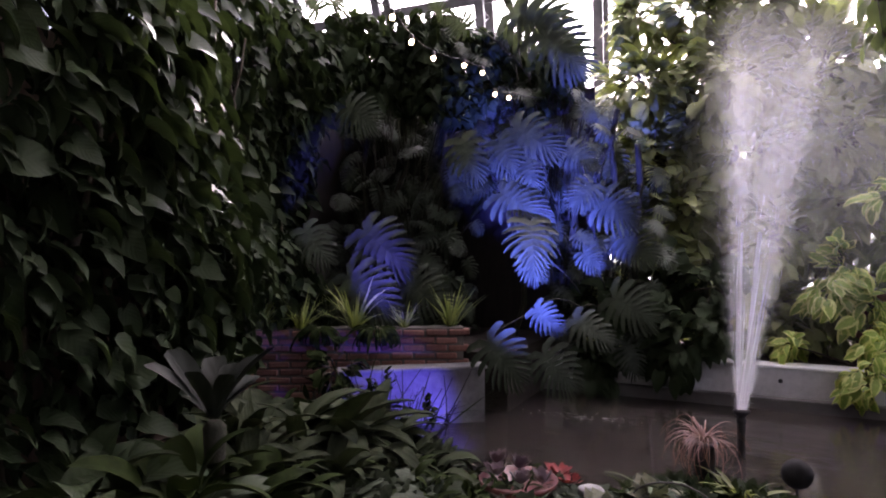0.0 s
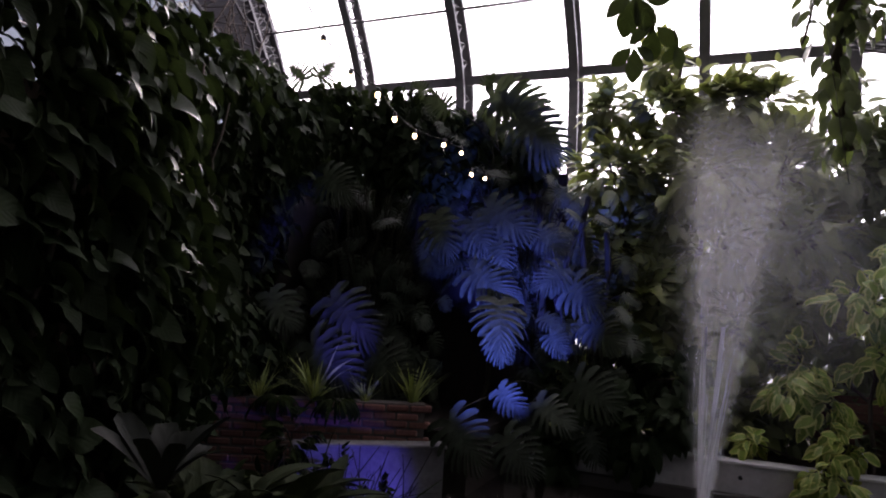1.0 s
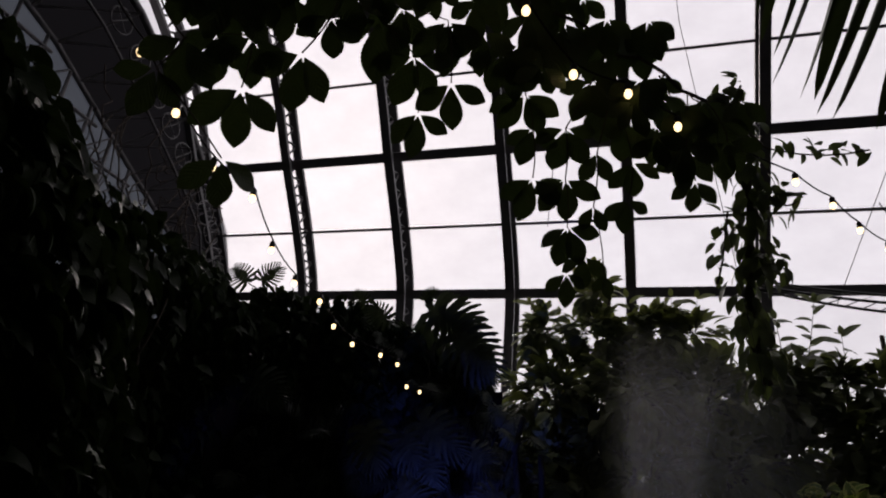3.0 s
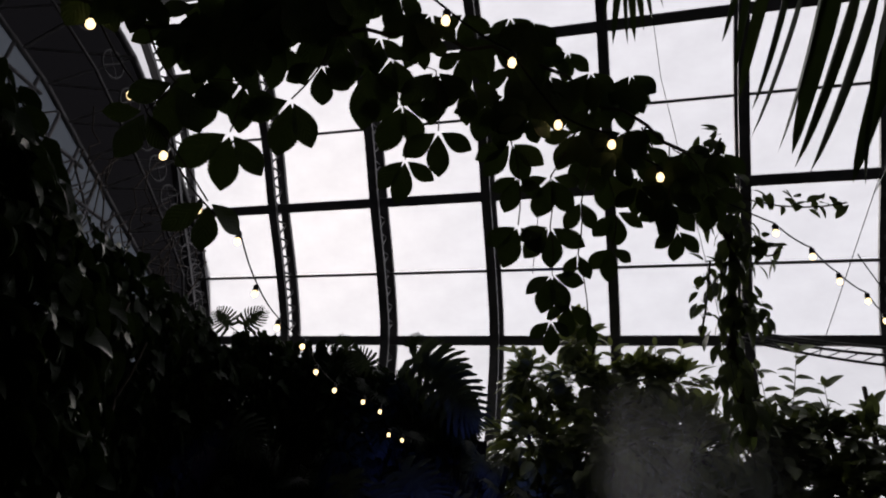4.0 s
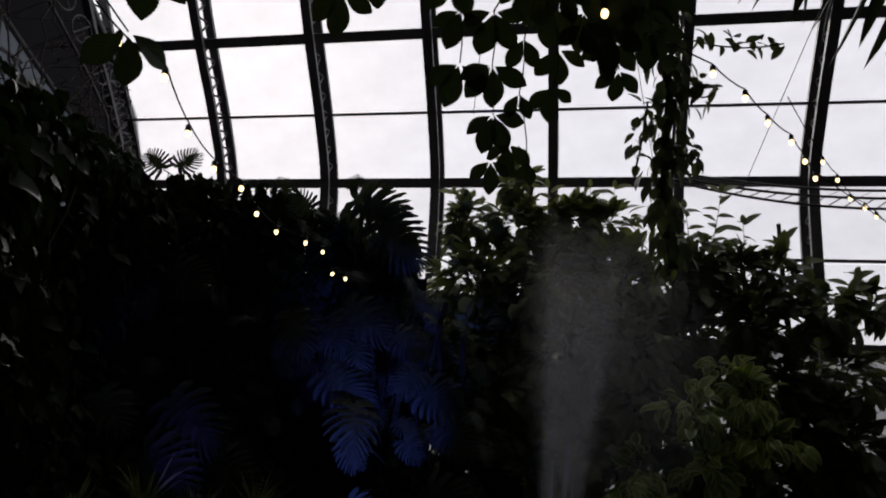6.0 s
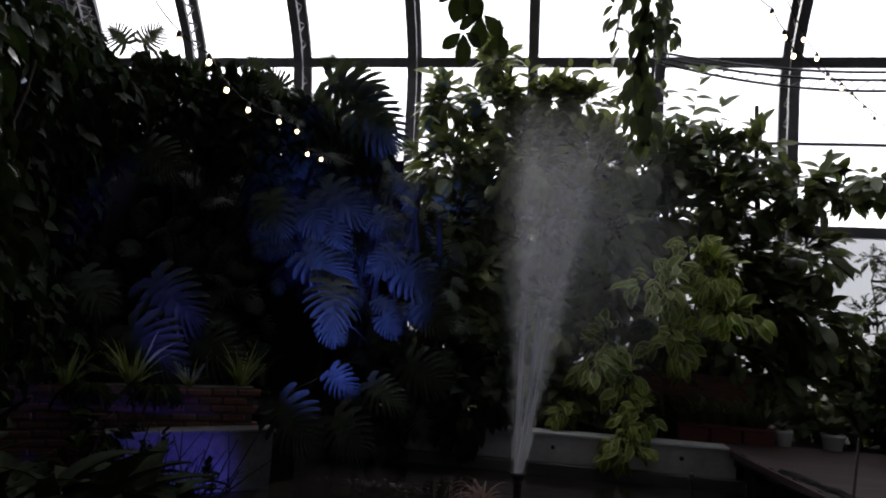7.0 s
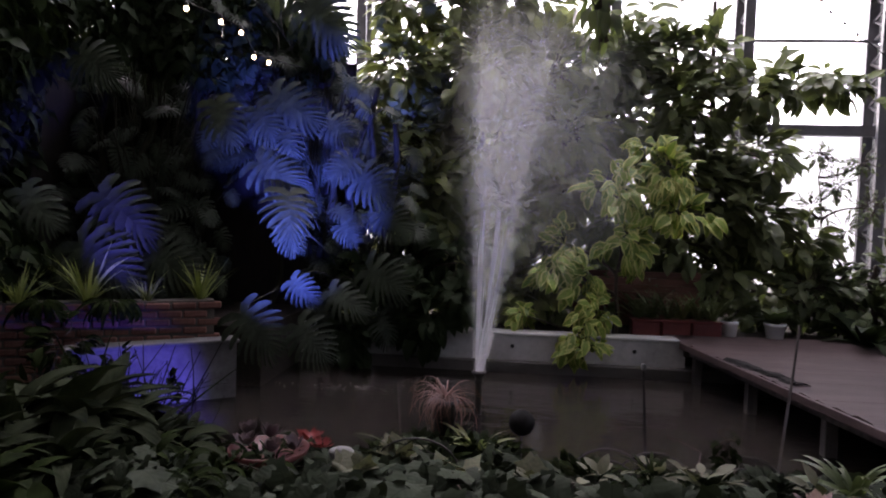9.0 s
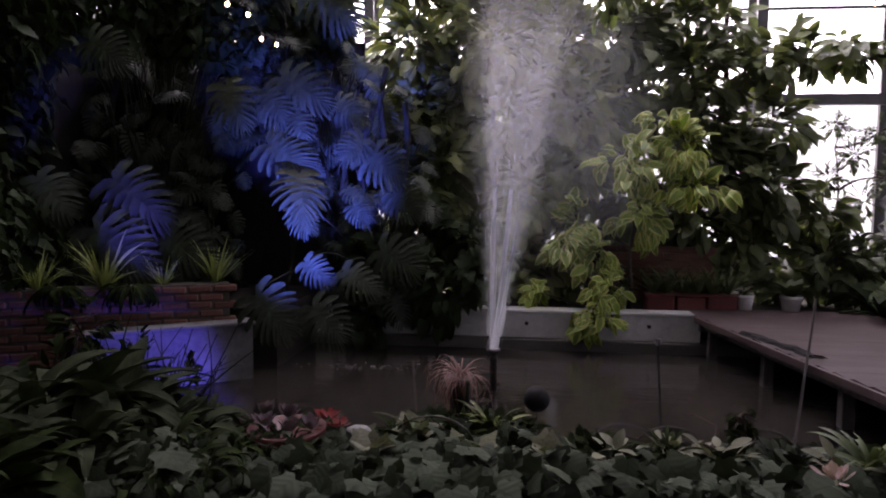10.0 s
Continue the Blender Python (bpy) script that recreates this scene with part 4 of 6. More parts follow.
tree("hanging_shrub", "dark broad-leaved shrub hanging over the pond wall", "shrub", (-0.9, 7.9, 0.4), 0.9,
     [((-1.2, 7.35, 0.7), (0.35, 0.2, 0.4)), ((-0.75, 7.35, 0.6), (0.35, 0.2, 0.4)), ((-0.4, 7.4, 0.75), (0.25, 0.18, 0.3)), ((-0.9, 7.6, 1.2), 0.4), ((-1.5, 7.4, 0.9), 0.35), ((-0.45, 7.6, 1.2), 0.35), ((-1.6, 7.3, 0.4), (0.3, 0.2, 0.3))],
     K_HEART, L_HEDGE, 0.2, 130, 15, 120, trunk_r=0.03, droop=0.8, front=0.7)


for i, x in enumerate((-0.1, 0.7, 1.6, 2.5, 3.4, 4.2, 5.0)):
    tree("low_shrub", "low dark leafy shrub behind the white pond wall", "shrub", (x, 8.9 + 0.15 * (i % 2), 0.4), 0.6,
         [((x - 0.25, 8.85, 0.7), (0.4, 0.3, 0.3)), ((x + 0.25, 8.9, 0.85), (0.35, 0.3, 0.35)), ((x, 8.6, 0.6), (0.4, 0.2, 0.22))], K_OVATE, L_CLIMB, 0.16, 110, 500 + i, 60, trunk_r=0.02, droop=0.6, front=0.6)


# ---- hanging vine with leaflets in threes and fours, string lights ----
def vine_thing():
    rnd = random.Random(31)
    ob = thing("hanging_vine", "hanging chestnut vine with toothed leaflets in threes and fives", "vine", at=(-0.3, 2.0, 3.4))
    O = ob.location
    spots, pet = [], []
    stem = [(-1.9, 0.9, 3.3), (-1.35, 1.25, 3.2), (-1.05, 1.45, 3.33), (-0.75, 1.6, 3.45), (-0.45, 1.85, 3.55), (-0.2, 2.08, 3.6), (0.0, 2.22, 3.5), (0.2, 2.32, 3.4), (0.4, 2.6, 3.42), (0.56, 3.1, 3.6)]
    wavy = [Vector(p).lerp(Vector(q), k / 4) + rand_dir(rnd) * 0.02 for p, q in zip(stem, stem[1:]) for k in range(4)]
    pet.append(tube([p - O for p in wavy], 0.007, 6))

    def cluster(hub, s, n):
        to_eye = (EYE - hub).normalized()
        side = to_eye.cross(Vector((0, 0, 1))).normalized()
        down = (Vector((0, 0, -1)) + to_eye * Vector((0, 0, 1)).dot(to_eye)).normalized()
        turn = rnd.uniform(-0.2, 0.2)
        for k in range(n):
            a = (k - (n - 1) / 2) * (0.88 if n < 4 else 0.8) + turn + rnd.uniform(-0.15, 0.15)
            tip = down * math.cos(a) + side * math.sin(a) + to_eye * rnd.uniform(-0.25, 0.25)
            spots.append((hub + tip.normalized() * s * 0.08, tip, to_eye + rand_dir(rnd) * 0.4 + Vector((0, 0, 0.2)), s * (1.0 - 0.2 * abs(a)) * rnd.uniform(0.88, 1.1)))

    # each strand hangs from the stem; its hubs are (x, y, z, leaflets, leaflet length)
    strands = [[(-1.25, 1.31, 3.02, 3, 0.17), (-1.33, 1.32, 2.93, 3, 0.15), (-1.22, 1.56, 2.76, 3, 0.18)],
               [(-1.23, 1.42, 3.13, 3, 0.16), (-1.14, 1.46, 3.14, 3, 0.18), (-1.2, 1.54, 3.01, 3, 0.21)],
               [(-0.92, 1.53, 3.25, 3, 0.16), (-1.02, 1.56, 3.14, 3, 0.19)],
               [(-0.82, 1.66, 3.34, 3, 0.19), (-0.72, 1.77, 3.26, 4, 0.18), (-0.73, 1.89, 3.11, 3, 0.15)],
               [(-0.74, 1.66, 3.38, 3, 0.17), (-0.6, 1.73, 3.36, 3, 0.19), (-0.61, 1.86, 3.2, 3, 0.17)],
               [(-0.4, 2.1, 3.31, 4, 0.17), (-0.38, 2.18, 3.21, 3, 0.15), (-0.39, 2.28, 3.05, 3, 0.17)],
               [(-0.26, 2.2, 3.21, 4, 0.17), (-0.27, 2.3, 3.05, 4, 0.17), (-0.27, 2.39, 2.89, 4, 0.16), (-0.21, 2.44, 2.79, 3, 0.13), (-0.28, 2.46, 2.73, 3, 0.12)],
               [(-0.15, 2.26, 3.13, 2, 0.12), (-0.17, 2.36, 2.96, 2, 0.12), (-0.14, 2.47, 2.73, 2, 0.1)],
               [(0.0, 2.29, 3.45, 3, 0.15), (0.07, 2.39, 3.32, 3, 0.17)],
               [(0.08, 2.28, 3.47, 3, 0.13), (0.16, 2.39, 3.31, 4, 0.17)],
               [(0.24, 2.34, 3.38, 3, 0.15), (0.29, 2.38, 3.32, 4, 0.15), (0.32, 2.42, 3.24, 4, 0.15)],
               [(-0.12, 2.17, 3.59, 4, 0.19), (-0.08, 2.28, 3.47, 3, 0.17)], [(-0.27, 2.12, 3.62, 4, 0.2)], [(0.37, 2.33, 3.36, 3, 0.12)],
               [(-0.06, 2.33, 3.3, 3, 0.16), (-0.03, 2.41, 3.17, 3, 0.15), (-0.05, 2.47, 3.04, 3, 0.13)], [(0.17, 2.42, 3.2, 3, 0.15), (0.2, 2.46, 3.1, 3, 0.13)]]
    for hubs in strands:
        top = Vector(hubs[0][:3])
        line = bent(min(wavy, key=lambda q: (q - top).length), top, 0.02, 3)
        for x, y, z, n, size in hubs:
            line += bent(line[-1], (x, y, z), 0.008, 3, (1, 0, 0))[1:]
            cluster(Vector((x, y, z)), size, n)
        pet.append(tube([p - O for p in line], 0.003, 4, False))
    # dense leaves along the stem under the roof
    for k in range(58):
        p = rnd.choice(wavy[3:14] if k % 2 else wavy[4:26]) + Vector((rnd.uniform(-0.1, 0.1), rnd.uniform(-0.16, 0.06), rnd.uniform(-0.06, 0.2)))
        cluster(p, rnd.uniform(0.13, 0.18), 3)
    for k in range(22):
        p = rnd.choice(wavy[14:29]) + Vector((rnd.uniform(-0.12, 0.12), rnd.uniform(-0.05, 0.1), rnd.uniform(-0.24, -0.03)))
        cluster(p, rnd.uniform(0.12, 0.17), rnd.choice((3, 4)))
    leaves(ob, K_VINE, spots, L_VINE, 300, "leaflet")
    stuff_part("stem", tubes_mesh("stem", pet, M_BARK), None, ob, "thin twining stems and leaf stalks")


vine_thing()


def vine_column():
    rnd = random.Random(37)
    ob = thing("vine_column", "thick column of vine leaves hanging from the roof wires", "vine", at=(0.56, 3.5, 2.5))
    O = ob.location
    run = [(0.36, 3.2, 4.02), (0.42, 3.28, 3.93), (0.48, 3.35, 3.82), (0.52, 3.43, 3.66), (0.54, 3.53, 3.48), (0.53, 3.63, 3.26), (0.51, 3.7, 3.06), (0.53, 3.72, 2.86), (0.56, 3.75, 2.64)]
    stems = [tube([Vector(p) + Vector((0.03 * math.sin(3 * i + k), 0.02, 0)) - O for i, p in enumerate(run)], 0.012, 5) for k in range(4)]
    spots = []
    for i in range(290):
        s = rnd.random() ** 1.25 * (len(run) - 1.01)
        k = int(s)
        c = Vector(run[k]).lerp(Vector(run[k + 1]), s - k)
        d = rand_dir(rnd)
        c = c + Vector((d.x * 0.14, d.y * 0.14, d.z * 0.06)) * rnd.uniform(0.2, 1.0)
        spots.append((c, Vector((d.x * 0.6, d.y * 0.6, -0.8)), Vector((d.x, d.y - 0.5, 0.6)), rnd.uniform(0.08, 0.14)))
    # side sprigs that reach out along a wire
    for c0, c1 in (((0.55, 3.36, 3.82), (1.06, 3.3, 3.7)), ((0.6, 3.4, 3.55), (0.74, 3.42, 3.5)), ((0.42, 3.5, 3.5), (0.36, 3.68, 3.16)), ((0.4, 3.24, 4.0), (0.5, 3.2, 4.08)), ((0.58, 3.6, 3.3), (0.66, 3.64, 3.22))):
        stems.append(tube([p - O for p in bent(c0, c1, 0.05, 5)], 0.006, 4))
        for i in range(26):
            c = Vector(c0).lerp(Vector(c1), rnd.random()) + rand_dir(rnd) * 0.05
            d = rand_dir(rnd)
            spots.append((c, Vector((d.x, d.y, d.z - 0.5)), Vector((0, -0.6, 0.7)) + rand_dir(rnd) * 0.4, rnd.uniform(0.07, 0.11)))
    leaves(ob, K_OVATE + K_VINE[:1], spots, L_CLIMB, 200)
    stuff_part("stem", tubes_mesh("stem", stems, M_BARK), None, ob)


vine_column()

m_bulb, n, l, b = material("warm_bulb")
b.inputs["Base Color"].default_value = (1, 0.93, 0.75, 1)
b.inputs["Emission Color"].default_value = (1.0, 0.72, 0.36, 1)
b.inputs["Emission Strength"].default_value = 3.0
K_BULB = lathe([(0.0, -0.034), (0.007, -0.033), (0.012, -0.028), (0.0145, -0.019), (0.014, -0.011), (0.011, -0.004), (0.009, 0.0)], 14)
K_CAP = lathe([(0.013, -0.004), (0.014, 0.022), (0.009, 0.03), (0.0, 0.031)], 10)
bulb_me = tri_mesh("bulb", K_BULB[0], K_BULB[1], None, m_bulb)
cap_me = tri_mesh("bulb_socket", K_CAP[0], K_CAP[1], None, M_BLACK)


def light_string(points, label, extra=()):
    ob = thing("string_light", label, "string lights", "strings of lights", at=points[0])
    O = Vector(points[0])
    wire = [Vector(p) for p in (extra[0],) + tuple(points) + (extra[1],)] if extra else [Vector(p) for p in points]
    run = []
    for a, c in zip(wire, wire[1:]):
        run += bent(a + Vector((0, 0, 0.035)), c + Vector((0, 0, 0.035)), 0.015, 4)[:-1]
    run.append(wire[-1] + Vector((0, 0, 0.035)))
    part("cable", tubes_mesh("cable", [tube([p - O for p in run], 0.004, 5)], M_SOOT), None, ob, "black cable")
    for p in points:
        s = part("socket", cap_me, None, ob)
        s.location = Vector(p) - O
        g = part("bulb", bulb_me, None, s, "glowing warm white bulb")
    return ob


light_string([(-1.58, 1.23, 3.25), (-1.63, 1.51, 3.21), (-1.67, 1.78, 3.15), (-1.68, 2.06, 3.08), (-1.64, 2.31, 3.07), (-1.74, 2.68, 2.99), (-1.8, 3.04, 2.96),
              (-1.82, 3.38, 2.98), (-1.93, 3.81, 2.97), (-1.99, 4.24, 2.98), (-1.96, 4.69, 3.03), (-1.95, 5.03, 3.05), (-1.98, 5.37, 2.95), (-1.94, 5.6, 2.96)],
             "string of warm glowing bulbs on a black cable along the climber", ((-1.5, 0.2, 3.4), (-1.95, 6.6, 3.1)))
light_string([(-0.52, 1.55, 3.41), (-0.34, 1.76, 3.4), (-0.21, 2.0, 3.31), (-0.03, 2.14, 3.31), (0.14, 2.3, 3.26), (0.67, 3.07, 3.43), (0.88, 3.36, 3.45),
              (1.06, 3.65, 3.45), (1.26, 3.93, 3.46), (1.42, 4.22, 3.46), (1.57, 4.51, 3.46)], "string of warm glowing bulbs on a black cable through the vine", ((-1.0, 1.0, 3.6), (3.3, 6.7, 3.5)))

# ---- fountain ----
NOZ = Vector((-0.1, 5.72, 0.4))
fountain = thing("fountain_nozzle", "black fountain nozzle on a pipe in the pond", "fountain", at=(NOZ.x, NOZ.y, 0.0))
v, f = lathe([(0.03, -0.49), (0.03, 0.3), (0.036, 0.305), (0.036, 0.33), (0.028, 0.34), (0.03, 0.355), (0.062, 0.385), (0.062, 0.4), (0.05, 0.404), (0.0, 0.402)], 18)
part("nozzle", tri_mesh("nozzle", v, f, None, M_BLACK), None, fountain)

m_spray, n, l, b = material("spray_water")
df, tl, gl = n.new("ShaderNodeBsdfDiffuse"), n.new("ShaderNodeBsdfTranslucent"), n.new("ShaderNodeMixShader")
df.inputs[0].default_value = tl.inputs[0].default_value = (0.93, 0.93, 0.96, 1)
gl.inputs[0].default_value = 0.7
l.new(df.outputs[0], gl.inputs[1])
l.new(tl.outputs[0], gl.inputs[2])
l.new(gl.outputs[0], n["Material Output"].inputs[0])


def jet_at(ang, ring, h):
    """A place in the jet: ring 1 is its rim; it widens evenly and leans a little to +x."""
    r = ring * (0.06 + 0.16 * h)
    return NOZ + Vector((math.cos(ang) * r + 0.07 * h, math.sin(ang) * r, h))


def spray():
    rnd = random.Random(77)
    vs, fs = [], []

    def streak(p, q, w):
        d = (q - p).normalized()
        a = d.orthogonal().normalized()
        c = d.cross(a)
        o = len(vs)
        mid = p.lerp(q, 0.4)
        for s in range(3):
            g = 2.094 * s
            vs.append(tuple(mid + (a * math.cos(g) + c * math.sin(g)) * w))
        vs.append(tuple(p))
        vs.append(tuple(q))
        for s in range(3):
            fs.append((o + s, o + (s + 1) % 3, o + 3))
            fs.append((o + (s + 1) % 3, o + s, o + 4))

    for i in range(420):
        ang, ring = rnd.uniform(0, 2 * math.pi), math.sqrt(rnd.random()) * 1.05
        top = rnd.uniform(2.2, 3.4) * (1 - 0.15 * ring)
        h = top * rnd.random() ** 0.8
        p, q = jet_at(ang, ring, h), jet_at(ang, ring, h + rnd.uniform(0.05, 0.16) * (1 - 0.6 * h / top))
        j = rand_dir(rnd) * (0.004 + 0.03 * h * abs(rnd.gauss(0, 0.8)))
        streak(p + j, q + j, rnd.uniform(0.0003, 0.0005))
    # drops that fall back beside the jet
    for i in range(160):
        ang, ring = rnd.uniform(0, 2 * math.pi), rnd.uniform(0.8, 1.7)
        p = jet_at(ang, ring, rnd.uniform(1.5, 3.1)) + Vector((0.2 * rnd.random(), 0, 0))
        streak(p, p + Vector((0.005, 0, -rnd.uniform(0.02, 0.06))), rnd.uniform(0.0003, 0.0007))
    return tri_mesh("spray", vs, fs, None, m_spray)


jet = tagged(new("water_jet", spray()), "tall misty fountain jet of fine falling droplets", "water jet", kind="stuff")

# thin soft sheets of mist through the jet's axis, streaked along the spray
m_veil, n, l, b = material("mist_sheet")
uvn, sep, mp, vt = n.new("ShaderNodeUVMap"), n.new("ShaderNodeSeparateXYZ"), n.new("ShaderNodeMapping"), n.new("ShaderNodeTexNoise")
l.new(uvn.outputs[0], sep.inputs[0])
l.new(uvn.outputs[0], mp.inputs[0])
mp.inputs["Scale"].default_value = (7, 0.5, 1)
vt.inputs["Scale"].default_value, vt.inputs["Detail"].default_value = 1.0, 3
info = n.new("ShaderNodeObjectInfo")
seed = n.new("ShaderNodeVectorMath")
seed.operation = "SCALE"
seed.inputs[0].default_value = (13, 7, 3)
l.new(info.outputs["Random"], seed.inputs["Scale"])
l.new(seed.outputs[0], mp.inputs["Location"])
l.new(mp.outputs[0], vt.inputs["Vector"])
vr = ramp(n, l, vt.outputs[0], [(0.32, (0.42, 0.42, 0.42)), (0.68, (0.9, 0.9, 0.9))])
fade = ramp(n, l, sep.outputs[1], [(0.0, (0.56, 0.56, 0.56)), (0.15, (0.38, 0.38, 0.38)), (0.55, (0.26, 0.26, 0.26)), (0.8, (0.13, 0.13, 0.13)), (1.0, (0, 0, 0))])
wide, soft, mul, mul2 = n.new("ShaderNodeMath"), n.new("ShaderNodeMapRange"), n.new("ShaderNodeMath"), n.new("ShaderNodeMath")
wide.operation = "ABSOLUTE"
l.new(sep.outputs[0], wide.inputs[0])
soft.interpolation_type = "SMOOTHSTEP"
l.new(wide.outputs[0], soft.inputs[0])
soft.inputs[1].default_value, soft.inputs[2].default_value, soft.inputs[3].default_value, soft.inputs[4].default_value = 1.0, 0.3, 0.0, 1.0
mul.operation = mul2.operation = "MULTIPLY"
l.new(vr.outputs[0], mul.inputs[0])
l.new(fade.outputs[0], mul.inputs[1])
l.new(mul.outputs[0], mul2.inputs[0])
l.new(soft.outputs[0], mul2.inputs[1])
tr, df, tl, gl, mx2 = n.new("ShaderNodeBsdfTransparent"), n.new("ShaderNodeBsdfDiffuse"), n.new("ShaderNodeBsdfTranslucent"), n.new("ShaderNodeMixShader"), n.new("ShaderNodeMixShader")
df.inputs[0].default_value = tl.inputs[0].default_value = (0.92, 0.92, 0.95, 1)
gl.inputs[0].default_value = 0.65
l.new(df.outputs[0], gl.inputs[1])
l.new(tl.outputs[0], gl.inputs[2])
l.new(mul2.outputs[0], mx2.inputs[0])
l.new(tr.outputs[0], mx2.inputs[1])
l.new(gl.outputs[0], mx2.inputs[2])
l.new(mx2.outputs[0], n["Material Output"].inputs[0])
for turn, rise, width, lean in ((0.12, 3.1, 1.15, 0.07), (-0.2, 3.2, 0.42, 0.02), (0.3, 2.9, 0.36, 0.16)):
    vs, fs, us = [], [], []
    for i in range(21):
        h = rise * i / 20
        for k in range(13):
            w = k / 6 - 1
            r = w * (width * 0.155 * h + 0.064)
            vs.append(tuple(NOZ + Vector((math.cos(turn) * r + lean * h, math.sin(turn) * r, h))))
            us.append((w, i / 20))
    for i in range(20):
        for k in range(12):
            a0 = i * 13 + k
            fs += [(a0, a0 + 1, a0 + 14), (a0, a0 + 14, a0 + 13)]
    veil = new("mist", tri_mesh("mist", vs, fs, us, m_veil))
    veil.parent = jet

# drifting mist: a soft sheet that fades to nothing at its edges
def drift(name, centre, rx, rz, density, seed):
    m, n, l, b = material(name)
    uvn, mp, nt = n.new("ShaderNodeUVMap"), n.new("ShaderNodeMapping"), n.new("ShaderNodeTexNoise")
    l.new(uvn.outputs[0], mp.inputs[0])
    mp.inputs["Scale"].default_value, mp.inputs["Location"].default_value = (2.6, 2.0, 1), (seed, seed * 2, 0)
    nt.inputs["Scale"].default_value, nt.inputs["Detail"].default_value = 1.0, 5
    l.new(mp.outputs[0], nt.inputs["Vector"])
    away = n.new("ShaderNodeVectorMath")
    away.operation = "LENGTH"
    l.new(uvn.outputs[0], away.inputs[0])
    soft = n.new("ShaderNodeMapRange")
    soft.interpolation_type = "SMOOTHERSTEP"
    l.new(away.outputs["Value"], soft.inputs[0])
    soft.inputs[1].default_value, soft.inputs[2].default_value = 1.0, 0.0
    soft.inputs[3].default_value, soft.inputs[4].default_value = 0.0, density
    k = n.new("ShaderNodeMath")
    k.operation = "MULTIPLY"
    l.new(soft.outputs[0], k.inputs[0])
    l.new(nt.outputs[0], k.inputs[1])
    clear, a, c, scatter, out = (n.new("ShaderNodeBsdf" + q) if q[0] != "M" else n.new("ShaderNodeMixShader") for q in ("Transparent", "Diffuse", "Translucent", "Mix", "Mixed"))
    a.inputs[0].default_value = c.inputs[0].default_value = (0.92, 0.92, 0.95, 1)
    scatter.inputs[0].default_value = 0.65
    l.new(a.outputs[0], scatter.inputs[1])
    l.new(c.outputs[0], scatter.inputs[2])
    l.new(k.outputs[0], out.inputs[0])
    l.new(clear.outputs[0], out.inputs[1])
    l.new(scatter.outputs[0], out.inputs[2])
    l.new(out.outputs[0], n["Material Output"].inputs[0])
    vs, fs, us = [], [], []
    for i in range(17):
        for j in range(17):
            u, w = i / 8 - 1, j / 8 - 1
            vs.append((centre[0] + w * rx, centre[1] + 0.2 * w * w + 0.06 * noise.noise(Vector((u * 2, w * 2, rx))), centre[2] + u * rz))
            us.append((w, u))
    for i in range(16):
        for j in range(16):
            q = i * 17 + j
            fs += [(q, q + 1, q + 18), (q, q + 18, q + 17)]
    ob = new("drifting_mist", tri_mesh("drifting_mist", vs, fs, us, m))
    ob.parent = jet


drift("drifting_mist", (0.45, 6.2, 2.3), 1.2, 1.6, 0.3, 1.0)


# ---- plants and things in front of the pond ----
def clump(name, label, category, base, n, kits, mat, size, lift, seed, spread=0.05, singles=80, wide=1.0, tilt=(0, 0, 0), group="", wild=0.0):
    """A rosette: leaves that rise from one root and arch outward."""
    rnd = random.Random(seed)
    ob = thing(name, label, category, group, at=base)
    spots = []
    for i in range(n):
        a = rnd.uniform(0, 2 * math.pi)
        out = Vector((math.cos(a), math.sin(a), 0))
        up = lift * rnd.uniform(0.35, 1.4)
        tip = out * wide + Vector((0, 0, up)) + Vector(tilt) + rand_dir(rnd) * wild
        face = Vector((0, 0, 1)) * wide - out * up * 0.9
        p = Vector(base) + out * spread * rnd.random() + Vector((0, 0, 0.01))
        spots.append((p, tip, face, size * rnd.uniform(0.6, 1.15)))
    leaves(ob, kits, spots, mat, singles)
    return ob


# ivy carpet over the near edge
def ivy_thing():
    rnd = random.Random(51)
    ob = thing("ivy", "dense ivy carpet with pale-veined dark green leaves", "ivy", at=(0.2, 3.1, 0.2))
    spots, vines = [], []
    for i in range(4400):
        x, y = rnd.uniform(-2.9, 3.0), 2.25 + 1.75 * rnd.random()
        z = 0.3 + 0.14 * noise.noise(Vector((x * 2.2, y * 2.2, 0))) + rnd.uniform(-0.12, 0.08) + (0.07 if y < 3.3 else -0.06)
        if y > 3.75:
            z -= 0.1
        z = max(z, soil_z(x, y) + rnd.uniform(0.02, 0.14))
        d = rand_dir(rnd)
        tip = Vector((d.x, d.y - 0.5, -0.35 + 0.3 * d.z))
        spots.append((Vector((x, y, z)), tip, Vector((0, -0.5, 0.8)) + rand_dir(rnd) * 0.75, rnd.choice((0.05, 0.07, 0.09, 0.11, 0.14, 0.155)) * rnd.uniform(0.85, 1.1)))
    for i in range(80):
        p, run = Vector((rnd.uniform(-2.4, 2.8), rnd.uniform(2.4, 3.9), 0.26)), []
        for k in range(7):
            run.append(p - ob.location)
            p = p + Vector((rnd.uniform(-0.12, 0.12), rnd.uniform(-0.1, 0.1), rnd.uniform(-0.03, 0.04)))
        vines.append(tube(run, 0.004, 4, False))
    spots.sort(key=lambda s: s[0].y)
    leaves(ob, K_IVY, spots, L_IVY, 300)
    stuff_part("runner", tubes_mesh("runner", vines, M_BARK), None, ob)


ivy_thing()

